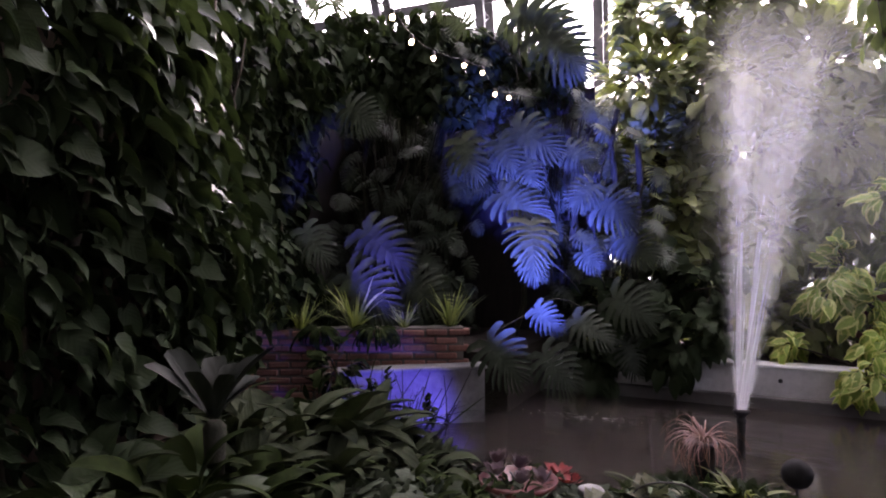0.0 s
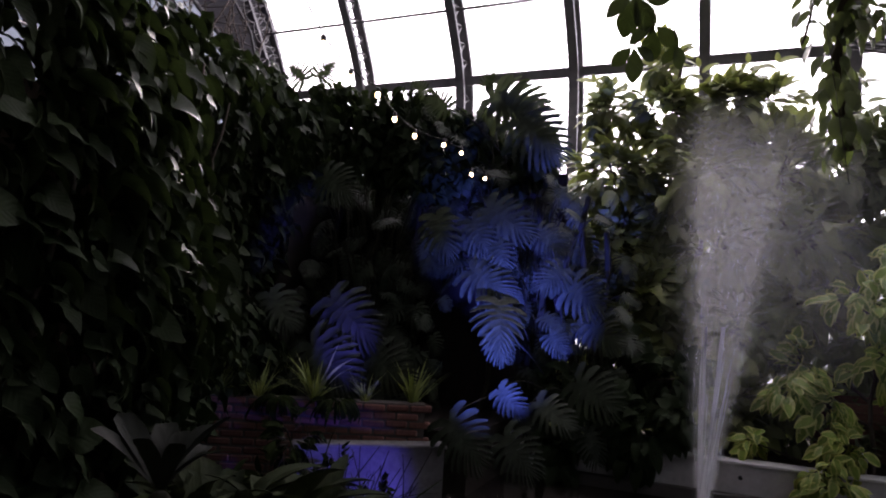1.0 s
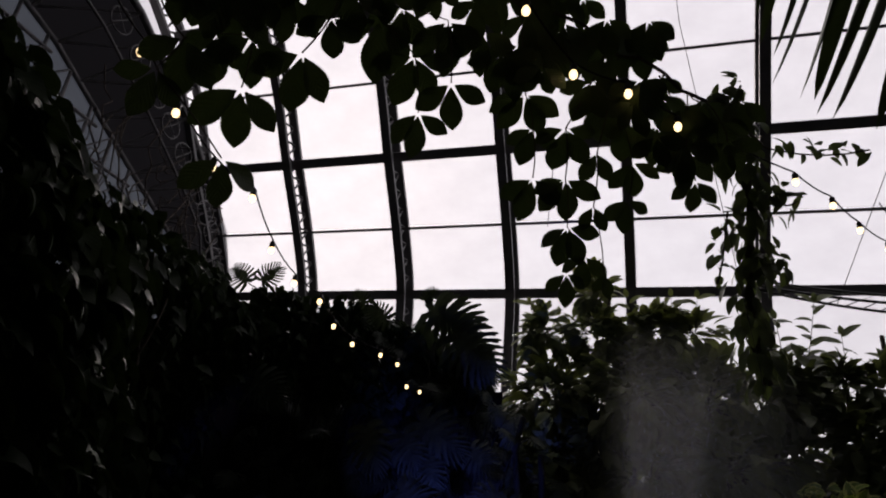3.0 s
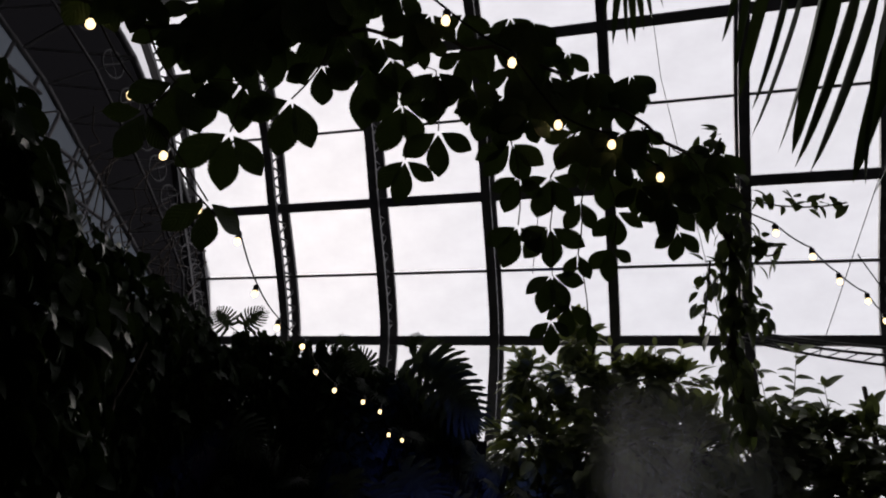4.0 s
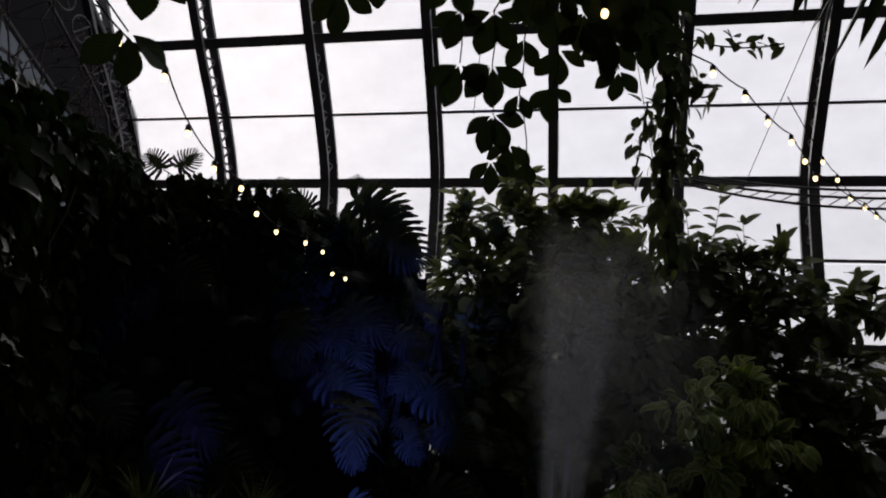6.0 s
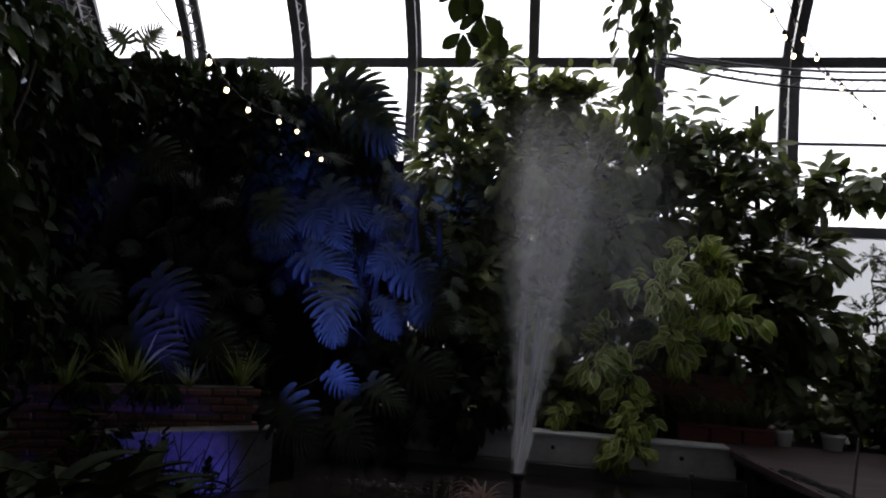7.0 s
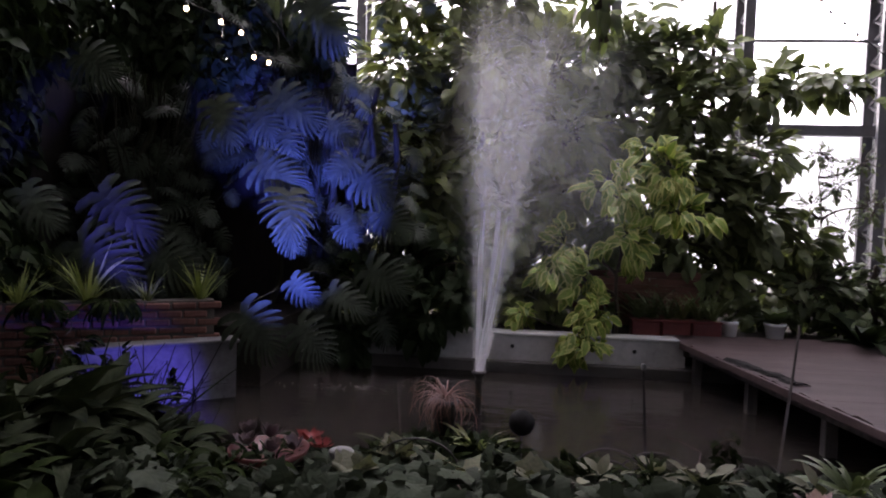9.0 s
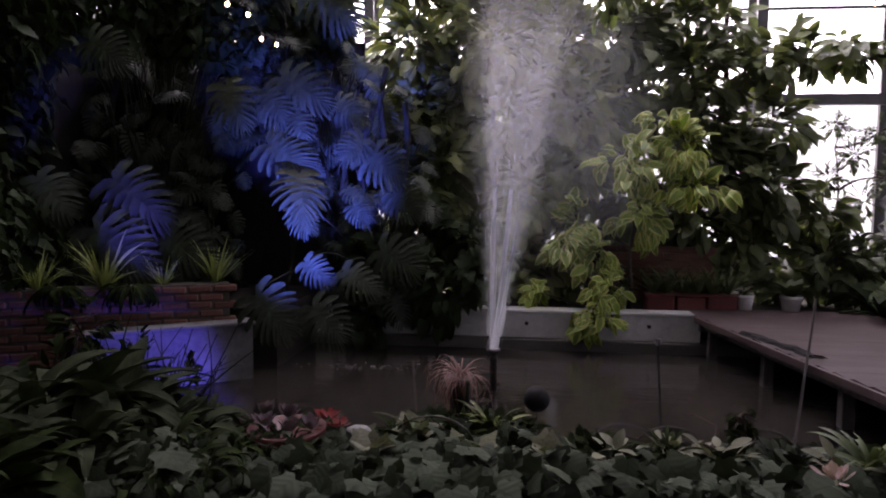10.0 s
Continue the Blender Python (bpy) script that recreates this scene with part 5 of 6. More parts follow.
# arching leaves on the left of the bed: long drooping ones at the back, finer ones in front
K_LONG = [blade(w, ovate, 10, fo, d, 0.1, seed=i) for i, (w, fo, d) in enumerate(((0.1, 0.35, 0.9), (0.13, 0.25, 1.3), (0.08, 0.5, 1.6), (0.11, 0.4, 0.6)))]
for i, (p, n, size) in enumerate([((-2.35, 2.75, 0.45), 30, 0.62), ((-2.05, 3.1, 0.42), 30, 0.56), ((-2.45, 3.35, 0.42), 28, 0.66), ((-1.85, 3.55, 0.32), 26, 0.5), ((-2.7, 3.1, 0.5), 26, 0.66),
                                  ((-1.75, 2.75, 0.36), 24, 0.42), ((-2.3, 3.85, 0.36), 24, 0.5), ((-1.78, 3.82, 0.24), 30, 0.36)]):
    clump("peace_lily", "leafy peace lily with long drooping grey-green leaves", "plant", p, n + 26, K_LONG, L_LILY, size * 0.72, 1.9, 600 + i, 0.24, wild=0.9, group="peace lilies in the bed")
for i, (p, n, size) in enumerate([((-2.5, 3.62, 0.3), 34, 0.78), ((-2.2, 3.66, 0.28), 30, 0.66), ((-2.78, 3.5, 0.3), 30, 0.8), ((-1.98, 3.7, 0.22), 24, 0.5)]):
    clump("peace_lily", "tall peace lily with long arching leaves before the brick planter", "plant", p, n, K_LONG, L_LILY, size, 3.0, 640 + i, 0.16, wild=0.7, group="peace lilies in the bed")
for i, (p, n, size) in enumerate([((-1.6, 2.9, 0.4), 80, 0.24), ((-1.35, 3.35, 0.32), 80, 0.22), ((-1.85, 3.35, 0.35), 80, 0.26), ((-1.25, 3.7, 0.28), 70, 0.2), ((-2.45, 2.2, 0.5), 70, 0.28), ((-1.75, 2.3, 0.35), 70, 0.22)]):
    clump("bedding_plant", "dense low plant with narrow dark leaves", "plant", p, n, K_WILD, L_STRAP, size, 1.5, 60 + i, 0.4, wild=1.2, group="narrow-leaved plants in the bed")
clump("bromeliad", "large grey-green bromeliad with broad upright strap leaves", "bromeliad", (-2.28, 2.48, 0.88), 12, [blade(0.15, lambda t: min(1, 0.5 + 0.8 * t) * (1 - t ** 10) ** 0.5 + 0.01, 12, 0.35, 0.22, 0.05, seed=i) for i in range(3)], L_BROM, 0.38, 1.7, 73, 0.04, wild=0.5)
v, f = lathe([(0.06, 0.0), (0.055, 0.3), (0.045, 0.62), (0.055, 0.84), (0.03, 0.87), (0.0, 0.87)], 14)
stump = tagged(new("tree_stump", tri_mesh("tree_stump", v, f, None, M_MOSS)), "dark mossy stump carrying the bromeliad", "stump")
stump.location = (-2.28, 2.48, 0.0)
for i, p in enumerate([(-2.35, 1.75, 0.5), (-2.15, 2.05, 0.45), (-2.6, 2.0, 0.6)]):
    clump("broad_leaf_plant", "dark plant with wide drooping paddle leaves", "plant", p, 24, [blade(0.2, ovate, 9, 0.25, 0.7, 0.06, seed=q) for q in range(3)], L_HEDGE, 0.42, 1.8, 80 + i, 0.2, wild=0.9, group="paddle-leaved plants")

# spiky tufts along the brick planter, sedge before the white wall
for i, (p, s) in enumerate([((-3.46, 5.5, 0.87), 0.52), ((-2.66, 5.93, 0.88), 0.4), ((-3.92, 5.27, 0.86), 0.36), ((-4.26, 5.08, 0.87), 0.46), ((-3.06, 5.74, 0.87), 0.28), ((-4.6, 4.92, 0.88), 0.42)]):
    clump("spiky_tuft", "yellow-green spiky tuft growing on the brick planter", "plant", p, 34, K_SPIKE, L_SPIKY, s * 1.05, 2.3, 90 + i, 0.05, 60, wild=0.25, group="spiky tufts on the planter")
for i, p in enumerate([(-2.5, 4.4, -0.12), (-2.65, 4.35, -0.12), (-2.42, 4.25, -0.12)]):
    clump("sedge", "thin dark sedge with crossing stalks", "sedge", p, 34, [blade(0.016, needle, 7, 0.3, q, seed=1) for q in (0.15, 0.4, 0.8)], L_STRAP, 0.95, 2.0, 100 + i, 0.12, 40, wild=1.1, group="sedges by the wall")
rnd = random.Random(90)
stalks = thing("dry_stalks", "tangle of thin dark dry stalks before the wall", "plant", at=(-2.45, 4.4, -0.12))
for i in range(44):
    p = Vector((rnd.uniform(-0.45, 0.35), rnd.uniform(-0.12, 0.12), 0.0))
    q = p + Vector((rnd.uniform(-0.6, 0.6), rnd.uniform(-0.12, 0.1), rnd.uniform(0.55, 0.95)))
    part("stalk", tubes_mesh("stalk", [tube(bent(p, q, rnd.uniform(-0.08, 0.08), 5, (1, 0, 0)), [0.006, 0.006, 0.005, 0.005, 0.004, 0.003], 5)], M_MOSS), None, stalks)
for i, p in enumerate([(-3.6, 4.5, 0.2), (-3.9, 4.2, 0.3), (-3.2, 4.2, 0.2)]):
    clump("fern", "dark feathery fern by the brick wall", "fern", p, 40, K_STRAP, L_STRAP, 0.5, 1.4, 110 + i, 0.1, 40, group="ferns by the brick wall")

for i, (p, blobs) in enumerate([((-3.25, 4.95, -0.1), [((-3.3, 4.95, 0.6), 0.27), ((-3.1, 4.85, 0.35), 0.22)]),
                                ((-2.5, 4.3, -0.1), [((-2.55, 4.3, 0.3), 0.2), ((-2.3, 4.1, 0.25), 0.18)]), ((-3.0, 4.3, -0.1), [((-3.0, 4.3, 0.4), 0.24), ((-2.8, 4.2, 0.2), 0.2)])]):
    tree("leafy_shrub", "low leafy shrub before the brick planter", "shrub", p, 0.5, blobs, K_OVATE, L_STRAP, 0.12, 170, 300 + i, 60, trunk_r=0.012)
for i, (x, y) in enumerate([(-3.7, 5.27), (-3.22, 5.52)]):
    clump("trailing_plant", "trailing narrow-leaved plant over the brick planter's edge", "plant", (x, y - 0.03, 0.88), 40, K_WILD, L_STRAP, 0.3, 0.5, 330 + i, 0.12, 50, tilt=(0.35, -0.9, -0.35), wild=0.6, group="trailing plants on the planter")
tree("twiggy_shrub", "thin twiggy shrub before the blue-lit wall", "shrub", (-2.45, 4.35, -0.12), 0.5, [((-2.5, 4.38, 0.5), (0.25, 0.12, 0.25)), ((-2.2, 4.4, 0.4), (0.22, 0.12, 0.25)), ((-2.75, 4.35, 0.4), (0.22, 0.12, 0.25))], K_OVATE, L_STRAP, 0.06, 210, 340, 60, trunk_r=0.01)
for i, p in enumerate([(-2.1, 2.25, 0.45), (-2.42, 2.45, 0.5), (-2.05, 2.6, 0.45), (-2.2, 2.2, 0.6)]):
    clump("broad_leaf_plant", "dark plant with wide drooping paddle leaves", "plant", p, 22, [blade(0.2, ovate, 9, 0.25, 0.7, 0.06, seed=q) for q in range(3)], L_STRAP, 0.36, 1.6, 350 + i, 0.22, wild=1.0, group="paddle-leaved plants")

# bowl of succulents with red flowers
def bowl_thing(name, at, r, mat, label):
    ob = thing(name, label, "bowl", at=at)
    v, f = lathe([(0.0, 0.0), (r * 0.6, 0.0), (r * 0.92, 0.05), (r, 0.1), (r * 0.95, 0.1), (r * 0.88, 0.07), (0.0, 0.065)], 24)
    part("bowl", tri_mesh("bowl", v, f, None, mat), None, ob)
    return ob


bowl_thing("plant_bowl", (-1.22, 3.76, 0.24), 0.23, M_POT_RED, "shallow reddish planting bowl at the pond edge")
K_SUCC = [blade(0.26, obovate, 5, 0.35, -0.35, seed=i) for i in range(2)]
for i, p in enumerate([(-1.33, 3.7, 0.35), (-1.16, 3.64, 0.35), (-1.24, 3.84, 0.36), (-1.06, 3.72, 0.34), (-1.38, 3.84, 0.37)]):
    clump("succulent", "pinkish-grey succulent rosette in the bowl", "succulent", p, 26, K_SUCC, L_SUCC, 0.095, 0.8, 120 + i, 0.01, 40, group="succulents in the bowl")
clump("red_flower", "bright red flower head at the pond edge", "flower", (-1.0, 3.84, 0.37), 34, K_SUCC, L_RED, 0.062, 0.35, 130, 0.05, 40, wild=0.3)
clump("red_flower", "small red flower head over the bowl", "flower", (-0.93, 3.8, 0.34), 22, K_SUCC, L_RED, 0.055, 0.3, 131, 0.04, 40, wild=0.3)
bm = bmesh.new()
bmesh.ops.create_icosphere(bm, subdivisions=3, radius=1)
for v in bm.verts:
    v.co = Vector((v.co.x * 0.075, v.co.y * 0.05, v.co.z * 0.04)) * (1 + 0.12 * noise.noise(v.co * 1.6)) + Vector((-0.79, 3.74, 0.34))
solid("stone", bm, M_STONE, "pale smooth stone among the ivy", "stone")

# reddish spider plant on a mound of small plants, globe on a stick, stakes, wire hoops
clump("spider_plant", "reddish spider plant with curling thin leaves", "spider plant", (-0.27, 4.4, 0.48), 110, K_CURL, L_REDDISH, 0.37, 2.0, 140, 0.03, 110, wild=0.8)
v, f = lathe([(0.05, 0.0), (0.06, 0.02), (0.07, 0.26), (0.08, 0.27), (0.08, 0.3), (0.072, 0.3), (0.066, 0.27), (0.0, 0.265)], 18)
pot = tagged(new("plant_pot", tri_mesh("plant_pot", v, f, None, M_BLACK)), "dark pot holding the spider plant", "pot")
pot.location = (-0.27, 4.4, 0.2)
solid("pond_islet", add_box(bmesh.new(), -0.72, 0.14, 3.93, 4.6, -0.499, 0.205, bevel=0.04), M_MOSS, "low mossy stone ledge carrying the spider plant", "ledge", "structure")
for i, (p, m, s) in enumerate([((-0.05, 4.25, 0.2), L_FICUS, 0.3), ((-0.42, 4.15, 0.2), L_STRAP, 0.3), ((-0.62, 4.0, 0.22), L_STRAP, 0.26), ((0.1, 4.05, 0.22), L_IVY, 0.28), ((-0.25, 4.0, 0.22), L_STRAP, 0.26),
                               ((0.55, 3.75, 0.3), L_STRAP, 0.26), ((0.9, 3.7, 0.3), L_STRAP, 0.24), ((1.55, 3.7, 0.3), L_IVY, 0.26), ((1.9, 3.65, 0.3), L_CLIMB, 0.34), ((2.2, 3.6, 0.32), L_FICUS, 0.3), ((2.5, 3.5, 0.32), L_LILY, 0.34), ((2.1, 3.35, 0.35), L_STRAP, 0.34)]):
    clump("bedding_plant", "small leafy bedding plant at the pond edge", "plant", p, 60 if i % 2 else 40, K_OVATE if i % 2 else K_STRAP, m, s * (0.36 if i % 2 else 0.9), 1.5, 150 + i, 0.17 if i % 2 else 0.08, 40, wild=1.0, group="bedding plants at the pond edge")
for i, (p, n) in enumerate([((0.62, 3.62, 0.34), 12), ((0.3, 3.55, 0.32), 10), ((0.95, 3.75, 0.32), 14), ((-0.5, 3.9, 0.28), 18), ((1.15, 3.6, 0.36), 12), ((-0.15, 3.6, 0.3), 12), ((1.75, 3.55, 0.34), 14), ((-0.7, 3.6, 0.3), 10)]):
    clump("pale_leaved_plant", "small plant with pale cream-edged leaves in the ivy", "plant", p, n, K_IVY if i % 2 else K_OVATE, L_PALE, 0.13, 0.8, 620 + i, 0.12, 20, wild=0.7, group="pale-leaved plants in the ivy")
tree("upright_shrub", "small upright shrub with pale leaf tips", "shrub", (1.33, 3.85, 0.28), 0.3, [((1.33, 3.85, 0.5), (0.07, 0.07, 0.14)), ((1.36, 3.85, 0.38), 0.08)], K_OVATE, L_STRAP, 0.06, 500, 170, 40, trunk_r=0.006)
for i, p in enumerate([(-0.4, 4.22, 0.22), (-0.14, 4.2, 0.22), (-0.02, 4.35, 0.2), (0.12, 4.25, 0.2), (-0.3, 4.12, 0.22)]):
    clump("bedding_plant", "small leafy bedding plant at the pond edge", "plant", p, 60, K_OVATE, L_STRAP if i % 2 else L_HEDGE, 0.11, 2.2, 400 + i, 0.1, 40, wild=0.9, group="bedding plants at the pond edge")
clump("pink_flower", "pale pink flower cluster in the ivy", "flower", (1.42, 2.98, 0.5), 30, K_SUCC, L_PINK, 0.065, 0.6, 180, 0.04, 30, wild=0.5)
clump("dark_strap_plant", "nearly black arching strap leaves", "plant", (-0.55, 4.1, 0.22), 5, [blade(0.06, strap, 9, 0.3, 0.5, seed=2)], L_PALM, 0.32, 1.3, 171, 0.02)

globe = thing("garden_globe", "dark globe lamp on a thin stake", "garden lamp", at=(0.23, 4.42, 0.2))
bm = bmesh.new()
bmesh.ops.create_uvsphere(bm, u_segments=24, v_segments=14, radius=0.085)
bmesh.ops.translate(bm, verts=bm.verts, vec=(0, 0, 0.17))
for q in bm.faces:
    q.smooth = True
part("globe", bm, M_SOOT, globe)
part("stake", tubes_mesh("stake", [tube([(0, 0, -0.69), (0, 0, 0.1)], 0.006, 6)], M_WIRE), None, globe)


def stake(name, a, b, r, mat, label, cap=False):
    ob = thing(name, label, "stake", at=a)
    part("rod", tubes_mesh("rod", [tube([(0, 0, 0), Vector(b) - Vector(a)], [r, r * 0.8], 7)], mat), None, ob)
    if cap:
        part("cap", tubes_mesh("cap", [tube([Vector(b) - Vector(a) - Vector((0, 0, 0.02)), Vector(b) - Vector(a) + Vector((0, 0, 0.015))], r * 1.9, 8)], M_BLACK), None, ob)


stake("stake", (1.02, 4.2, -0.49), (0.94, 4.2, 0.82), 0.009, M_SOOT, "thin black stake with a cap in the pond", True)
stake("bamboo_stake", (1.64, 4.1, -0.49), (1.84, 4.22, 1.1), 0.009, M_GREYWOOD, "tall grey bamboo stake leaning at the deck")
stake("bamboo_stake", (2.42, 3.88, 0.2), (2.36, 3.95, 0.62), 0.008, M_BLACK, "short dark stake at the deck")
stake("stake", (-0.54, 4.3, 0.2), (-0.57, 4.3, 0.62), 0.008, M_GREYWOOD, "thin wooden stake among the small plants")

for i, (x, w) in enumerate([(-0.62, 0.24), (0.5, 0.2), (0.75, 0.2), (1.25, 0.2)]):
    pts = [Vector((x + w * (1 - math.cos(math.pi * k / 10)), 3.86 + 0.02 * (i % 2), 0.24 + 0.17 * math.sin(math.pi * k / 10))) for k in range(11)]
    pts2 = [Vector((x + w * 0.3 + w * 0.7 * (1 - math.cos(math.pi * k / 10)), 3.87 + 0.02 * (i % 2), 0.24 + 0.1 * math.sin(math.pi * k / 10))) for k in range(11)]
    ob = thing("wire_hoop", "low dark wire edging hoop", "edging", "wire hoops at the pond edge", at=pts[0])
    part("hoop", tubes_mesh("hoop", [tube([p - pts[0] for p in pts], 0.006, 5)], M_WIRE), None, ob)
    part("inner_hoop", tubes_mesh("inner_hoop", [tube([p - pts[0] for p in pts2], 0.005, 5)], M_WIRE), None, ob)


# ---- potted plants behind the deck ----
def white_pot(at, r, h, group="white pots behind the deck"):
    ob = thing("white_pot", "white tapered plastic pot with a rim", "pot", group, at=at)
    v, f = lathe([(0.0, 0.0), (r * 0.68, 0.0), (r * 0.9, h * 0.82), (r * 0.98, h * 0.83), (r, h), (r * 0.93, h), (r * 0.86, h * 0.84), (0.0, h * 0.83)], 24)
    part("body", tri_mesh("body", v, f, None, M_POT), None, ob)


for x, r, h in ((1.27, 0.105, 0.22), (2.67, 0.098, 0.22), (3.17, 0.122, 0.22)):
    white_pot((x, 8.0, 0.4), r, h)
for i, (p, s, m) in enumerate([((1.27, 8.0, 0.6), 0.26, L_CLIMB), ((2.67, 8.0, 0.6), 0.22, L_CLIMB), ((3.17, 8.0, 0.6), 0.24, L_CLIMB)]):
    clump("potted_plant", "green strappy plant in a white pot", "plant", p, 40, K_STRAP if i < 2 else K_OVATE, m, s, 1.5, 200 + i, 0.05, 50, group="plants in white pots")
for i, x in enumerate((1.72, 2.06, 2.4)):
    ob = thing("red_planter", "red plastic window-box planter", "planter", "red planters behind the deck", at=(x, 8.0, 0.4))
    part("trough", box(-0.16, 0.16, -0.09, 0.09, 0.0, 0.19, bevel=0.012), M_POT_RED, ob)
    part("rim", box(-0.172, 0.172, -0.102, 0.102, 0.19, 0.212, bevel=0.006), M_POT_RED, ob)
    for q in (-0.08, 0.08):
        clump("potted_plant", "spider plant with thin arching leaves in a red planter", "plant", (x + q, 8.0, 0.61), 40, K_NEEDLE, L_CLIMB, 0.42, 1.9, 210 + i * 2 + (q > 0), 0.04, 40, group="plants in red planters")

# ---- far right: slim shrub before the white panes, cycad-like plant, dark shrubs ----
tree("slim_shrub", "thin twiggy shrub with small leaves before the white panes", "shrub", (4.3, 9.6, 0.4), 2.3,
     [((4.2, 9.5, 2.7), 0.25), ((4.45, 9.5, 2.3), 0.3), ((4.15, 9.5, 2.0), 0.3), ((4.6, 9.5, 1.7), 0.3), ((4.3, 9.5, 1.4), 0.3), ((4.75, 9.5, 2.6), 0.25), ((4.9, 9.5, 2.0), 0.3)], K_OVATE, L_CLIMB, 0.05, 330, 230, 60, trunk_r=0.018)
tree("dark_shrub", "dark leafy shrub beside the deck", "shrub", (4.4, 8.4, 0.4), 0.9,
     [((4.1, 8.4, 0.9), 0.4), ((4.6, 8.3, 1.2), 0.45), ((4.3, 8.2, 0.7), 0.35), ((3.75, 8.5, 1.0), 0.35), ((4.9, 8.0, 0.9), 0.4)], K_OVATE, L_CLIMB, 0.17, 120, 231, 80)
clump("fan_plant", "dark plant with long broad arching leaves behind the deck", "plant", (4.05, 7.75, 0.4), 22, [blade(0.11, ovate, 9, 0.3, 0.6, 0.05, seed=q) for q in range(3)], L_HEDGE, 0.85, 1.3, 232, 0.05)


# ---- palm fronds overhead ----
def frond(hub, tips, label, root):
    rnd = random.Random(len(tips))
    ob = thing("palm_frond", label, "palm", "palm fronds overhead", at=hub)
    h = Vector(hub)
    spots = []
    for p in tips:
        d = Vector(p) - h
        spots.append((h, d, Vector((0, -0.7, 0.6)) + rand_dir(rnd) * 0.15, d.length * 1.04))
    leaves(ob, [blade(0.042, strap, 9, 0.4, 0.06, seed=q) for q in range(2)], spots, L_PALM, 60, "leaflet")
    part("stalk", tubes_mesh("stalk", [tube([p - h for p in bent(h, root, 0.05, 5, (0, 0, 1))], [0.012 + 0.002 * q for q in range(6)], 6)], M_STEM), None, ob)


def feather_frond():
    """A pinnate frond: leaflets hang side by side from one arching rib."""
    rnd = random.Random(9)
    rib = bent((0.4, 1.72, 3.74), (1.35, 1.84, 3.3), 0.05, 12, (0, 0, 1))
    ob = thing("palm_frond", "dark palm frond with long pointed hanging leaflets", "palm", "palm fronds overhead", at=rib[0])
    h = rib[0]
    spots = []
    for i in range(20):
        p = rib[0].lerp(rib[-1], i / 20 + 0.02) + Vector((0, 0, 0.2 * (i / 20) * (1 - i / 20)))
        n = 0.3 + 0.38 * min(1, i / 5)
        d = Vector((-0.12 - 0.03 * rnd.random(), 0.52, -0.36 - 0.02 * min(i, 6))) + rand_dir(rnd) * 0.035
        spots.append((p, d, Vector((0.25, -0.6, 0.5)) + rand_dir(rnd) * 0.2, n * rnd.uniform(0.9, 1.08)))
        spots.append((p, Vector((0.1, -0.55, -0.3)) + rand_dir(rnd) * 0.05, Vector((0.25, 0.6, 0.5)), n * rnd.uniform(0.9, 1.05)))
    leaves(ob, [blade(0.05, strap, 9, 0.4, 0.06, seed=q) for q in range(2)], spots, L_PALM, 60, "leaflet")
    part("stalk", tubes_mesh("stalk", [tube([p - h for p in rib + bent(rib[-1], (1.95, 0.9, 3.38), 0.1, 5, (0, 0, 1))[1:]], [0.004 + 0.0012 * q for q in range(18)], 6)], M_STEM), None, ob)


feather_frond()
frond((0.06, 1.72, 3.98), [(-0.06, 1.93, 3.72), (-0.02, 1.97, 3.65), (0.02, 1.97, 3.64), (0.06, 1.97, 3.65), (0.1, 1.95, 3.68), (0.14, 1.93, 3.7), (0.18, 1.9, 3.73)],
      "dark palm leaf tips hanging from above", (0.6, 0.4, 4.2))
palm = thing("palm_tree", "slender palm with ringed trunk carrying fronds", "palm", at=(1.95, 0.9, 0.0))
v, f = lathe([(0.12, 0.0)] + [(0.085 + 0.008 * (k % 2), 0.1 + 0.11 * k) for k in range(30)] + [(0.0, 3.5)], 12)
part("trunk", tri_mesh("trunk", v, f, None, M_BARK), None, palm)
part("stalk", tubes_mesh("stalk", [tube(bent((0, 0, 3.35), (-1.35, -0.5, 4.2), 0.2, 6, (0, 0, 1)), 0.02, 6)], M_STEM), None, palm)

# ---- sagging cable ladder and thin wires under the roof ----
ladder = thing("cable_ladder", "three sagging cables tied together with short loops", "cables", at=(3.0, 9.5, 5.0))
O = ladder.location
rows = []
for z0, sag in ((5.42, 0.33), (5.36, 0.42), (5.5, 0.3)):
    rows.append([Vector((1.4 + 5.6 * k / 28, 9.5 + 0.02 * (z0 - 5.4), z0 - sag * 4 * (k / 28) * (1 - k / 28))) for k in range(29)])
for r in rows:
    part("cable", tubes_mesh("cable", [tube([p - O for p in r], 0.02, 5)], M_BLACK), None, ladder)
ties = [tube([rows[1][k] - O, rows[0][k + 1] - O], 0.009, 4, False) for k in range(28)] + [tube([rows[0][k] - O, rows[2][k + 1] - O], 0.004, 4, False) for k in range(0, 28, 2)]
stuff_part("tie", tubes_mesh("tie", ties, M_BLACK), None, ladder)
for a, c in (((0.16, 2.2, 3.65), (0.52, 3.4, 2.4)), ((0.95, 2.3, 3.4), (0.82, 3.3, 2.9)), ((-0.33, 2.4, 3.25), (-0.38, 2.6, 3.0)), ((0.1, 1.9, 4.3), (0.16, 2.2, 3.65)), ((1.05, 2.1, 3.9), (0.95, 2.3, 3.4))):
    w = thing("roof_wire", "thin hanging wire under the roof", "wire", "thin wires under the roof", at=a)
    part("strand", tubes_mesh("strand", [tube([(0, 0, 0), Vector(c) - Vector(a)], 0.0016, 4)], M_WIRE), None, w)

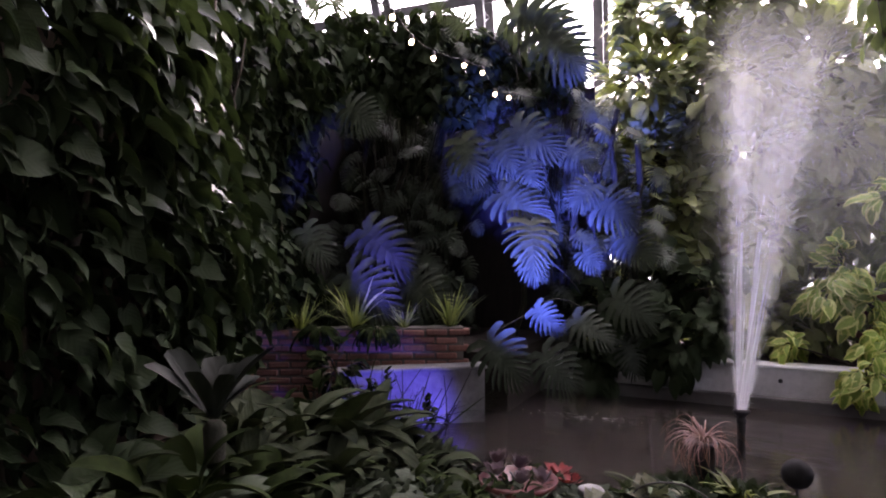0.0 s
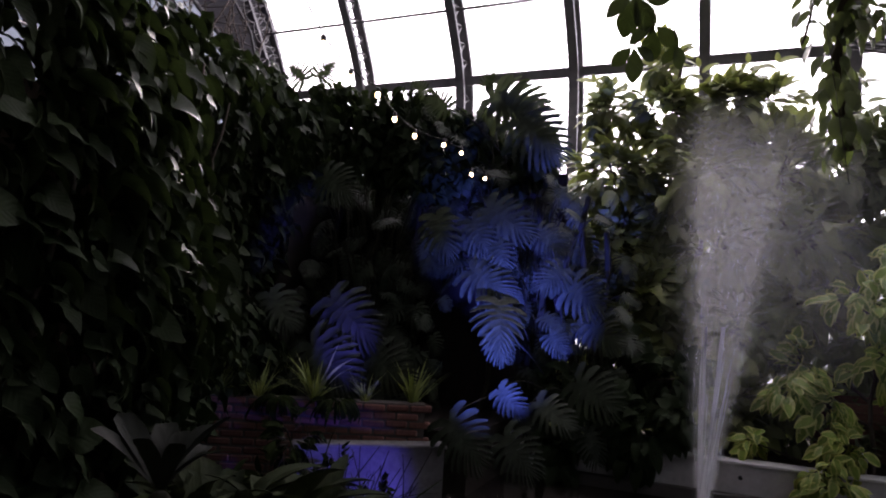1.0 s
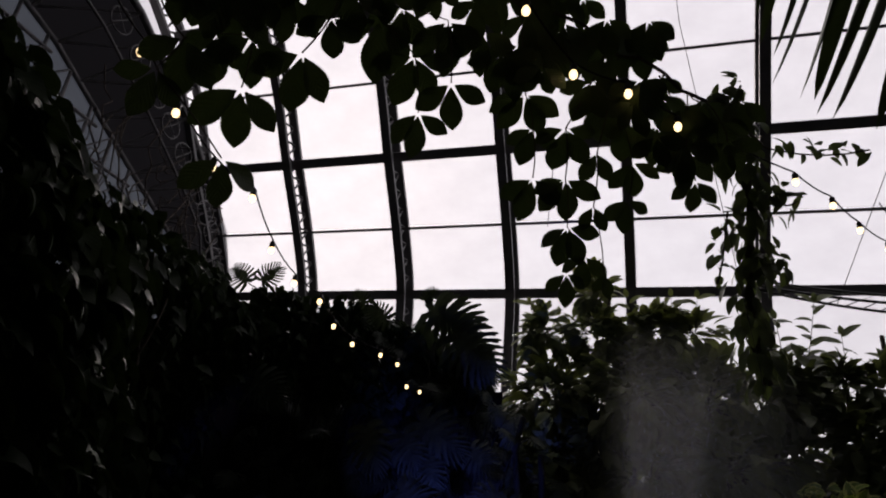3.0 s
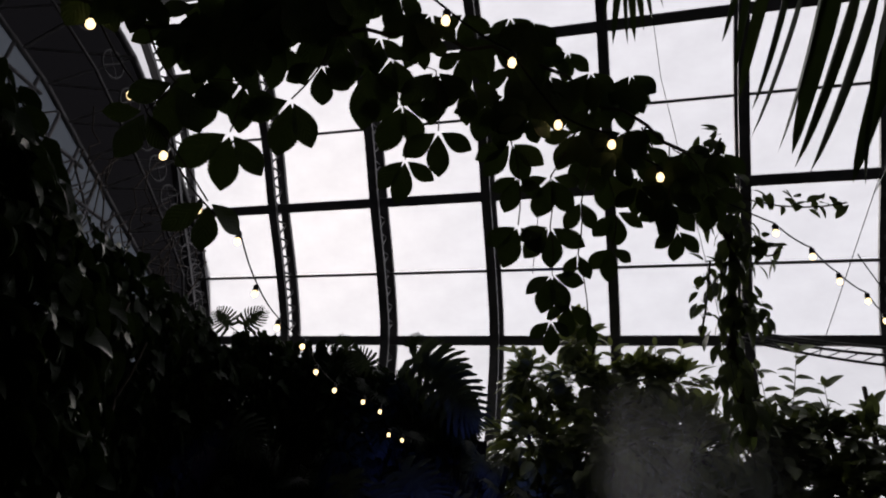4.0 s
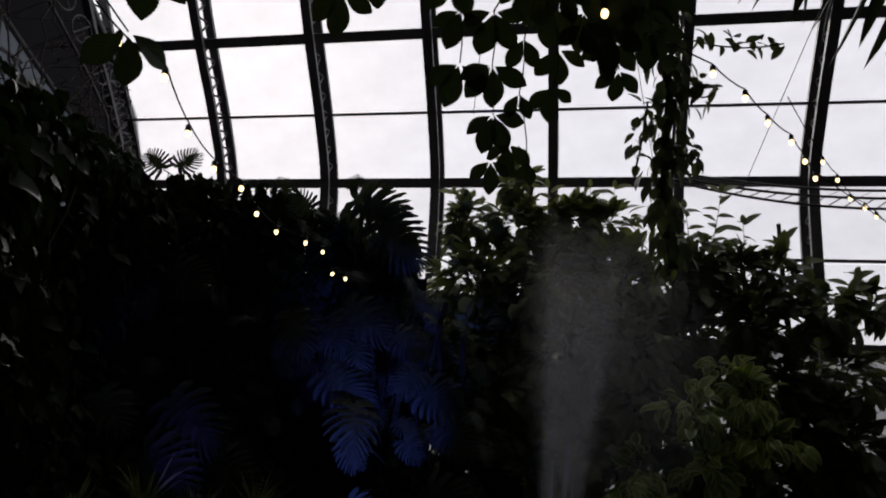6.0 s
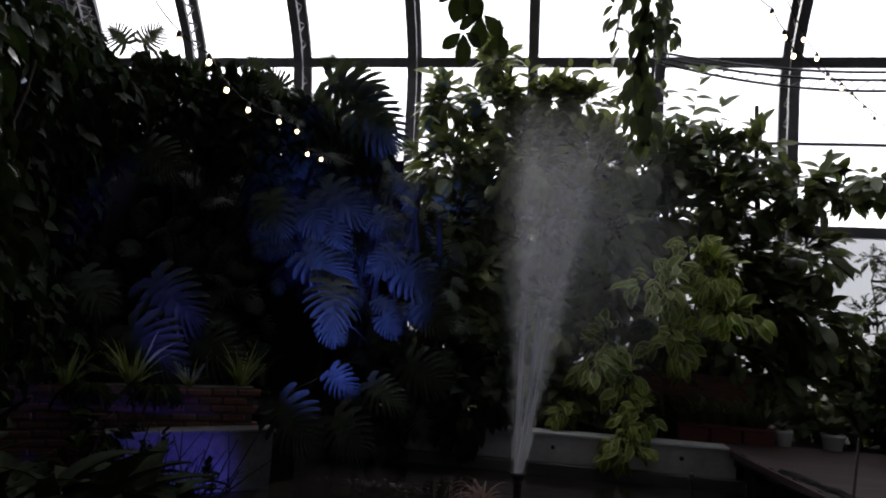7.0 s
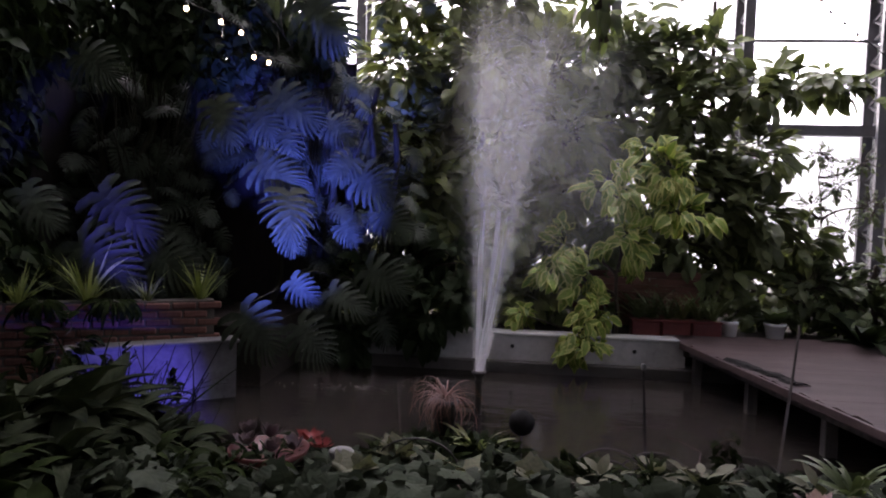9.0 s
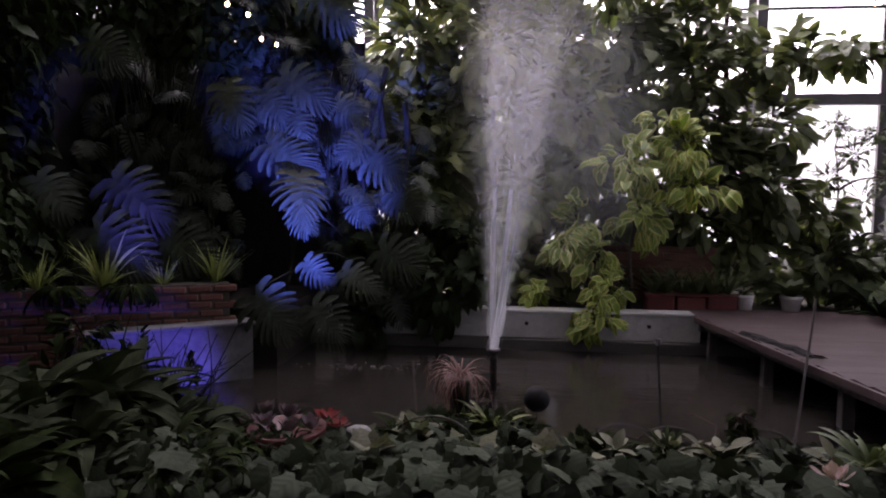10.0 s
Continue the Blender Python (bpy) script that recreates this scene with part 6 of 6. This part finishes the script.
light_string([(1.91, 5.32, 3.91), (2.07, 5.5, 3.83), (2.23, 5.71, 3.75), (2.4, 5.88, 3.73), (2.55, 6.05, 3.71), (2.72, 6.22, 3.65), (2.88, 6.4, 3.6), (3.08, 6.56, 3.55), (3.27, 6.71, 3.49)],
             "far string of small bulbs on a thin cable", ((1.5, 4.7, 4.1), (4.6, 8.0, 3.3)))

# flood lamp housing at the pond edge
lamp = thing("flood_lamp", "small black flood lamp with blue light at the pond edge", "lamp", at=(-1.5, 4.12, 0.0))
part("post", tubes_mesh("post", [tube([(0.02, -0.06, -0.49), (0.02, -0.06, 0.12)], 0.014, 8)], M_BLACK), None, lamp)
part("housing", box(-0.07, 0.07, -0.04, 0.03, -0.05, 0.05, Matrix.Translation((0.03, -0.1, 0.16)) @ Matrix.Rotation(0.64, 4, "Z"), bevel=0.01), M_BLACK, lamp)

# ---- bricks of the planter ----
bm = box(0, 0.2, 0, 0.1, 0, 0.06, bevel=0.012)
brick_me = bpy.data.meshes.new("brick")
bm.to_mesh(brick_me)
bm.free()
brick_me.materials.append(M_BRICK)
rnd = random.Random(41)
for row in range(-2, 12):
    x = -0.1 * (row % 2)
    while x < len2 - 0.1:
        ob = new("brick", brick_me)
        ob.parent = planter
        ob.matrix_basis = m_brick @ pose(x + rnd.uniform(-0.006, 0.006), rnd.uniform(-0.014, 0.006), 0.004 + row * 0.073 + rnd.uniform(-0.004, 0.004), 0, rnd.uniform(-1.2, 1.2), rnd.uniform(-2, 2))
        x += 0.212

# foam flecks on the water, drawn out thin to stand in for ripple glints
rnd = random.Random(64)
vs, fs = [], []
for i in range(70):
    x, y, r = rnd.gauss(-1.45, 0.3), rnd.gauss(6.35, 0.07), rnd.uniform(0.0015, 0.0045)
    o = len(vs)
    vs.append((x, y, WATER + 0.014))
    for k in range(7):
        w = 2 * math.pi * k / 7
        vs.append((x + math.cos(w) * r * 4 * rnd.uniform(0.6, 1.2), y + math.sin(w) * r * rnd.uniform(0.6, 1.2), WATER + 0.012))
    fs += [(o, o + 1 + k, o + 1 + (k + 1) % 7) for k in range(7)]
tagged(new("foam", tri_mesh("foam", vs, fs, None, M_POT)), "white flecks for foam and painted ripple glints on the pond", "foam", kind="stuff")
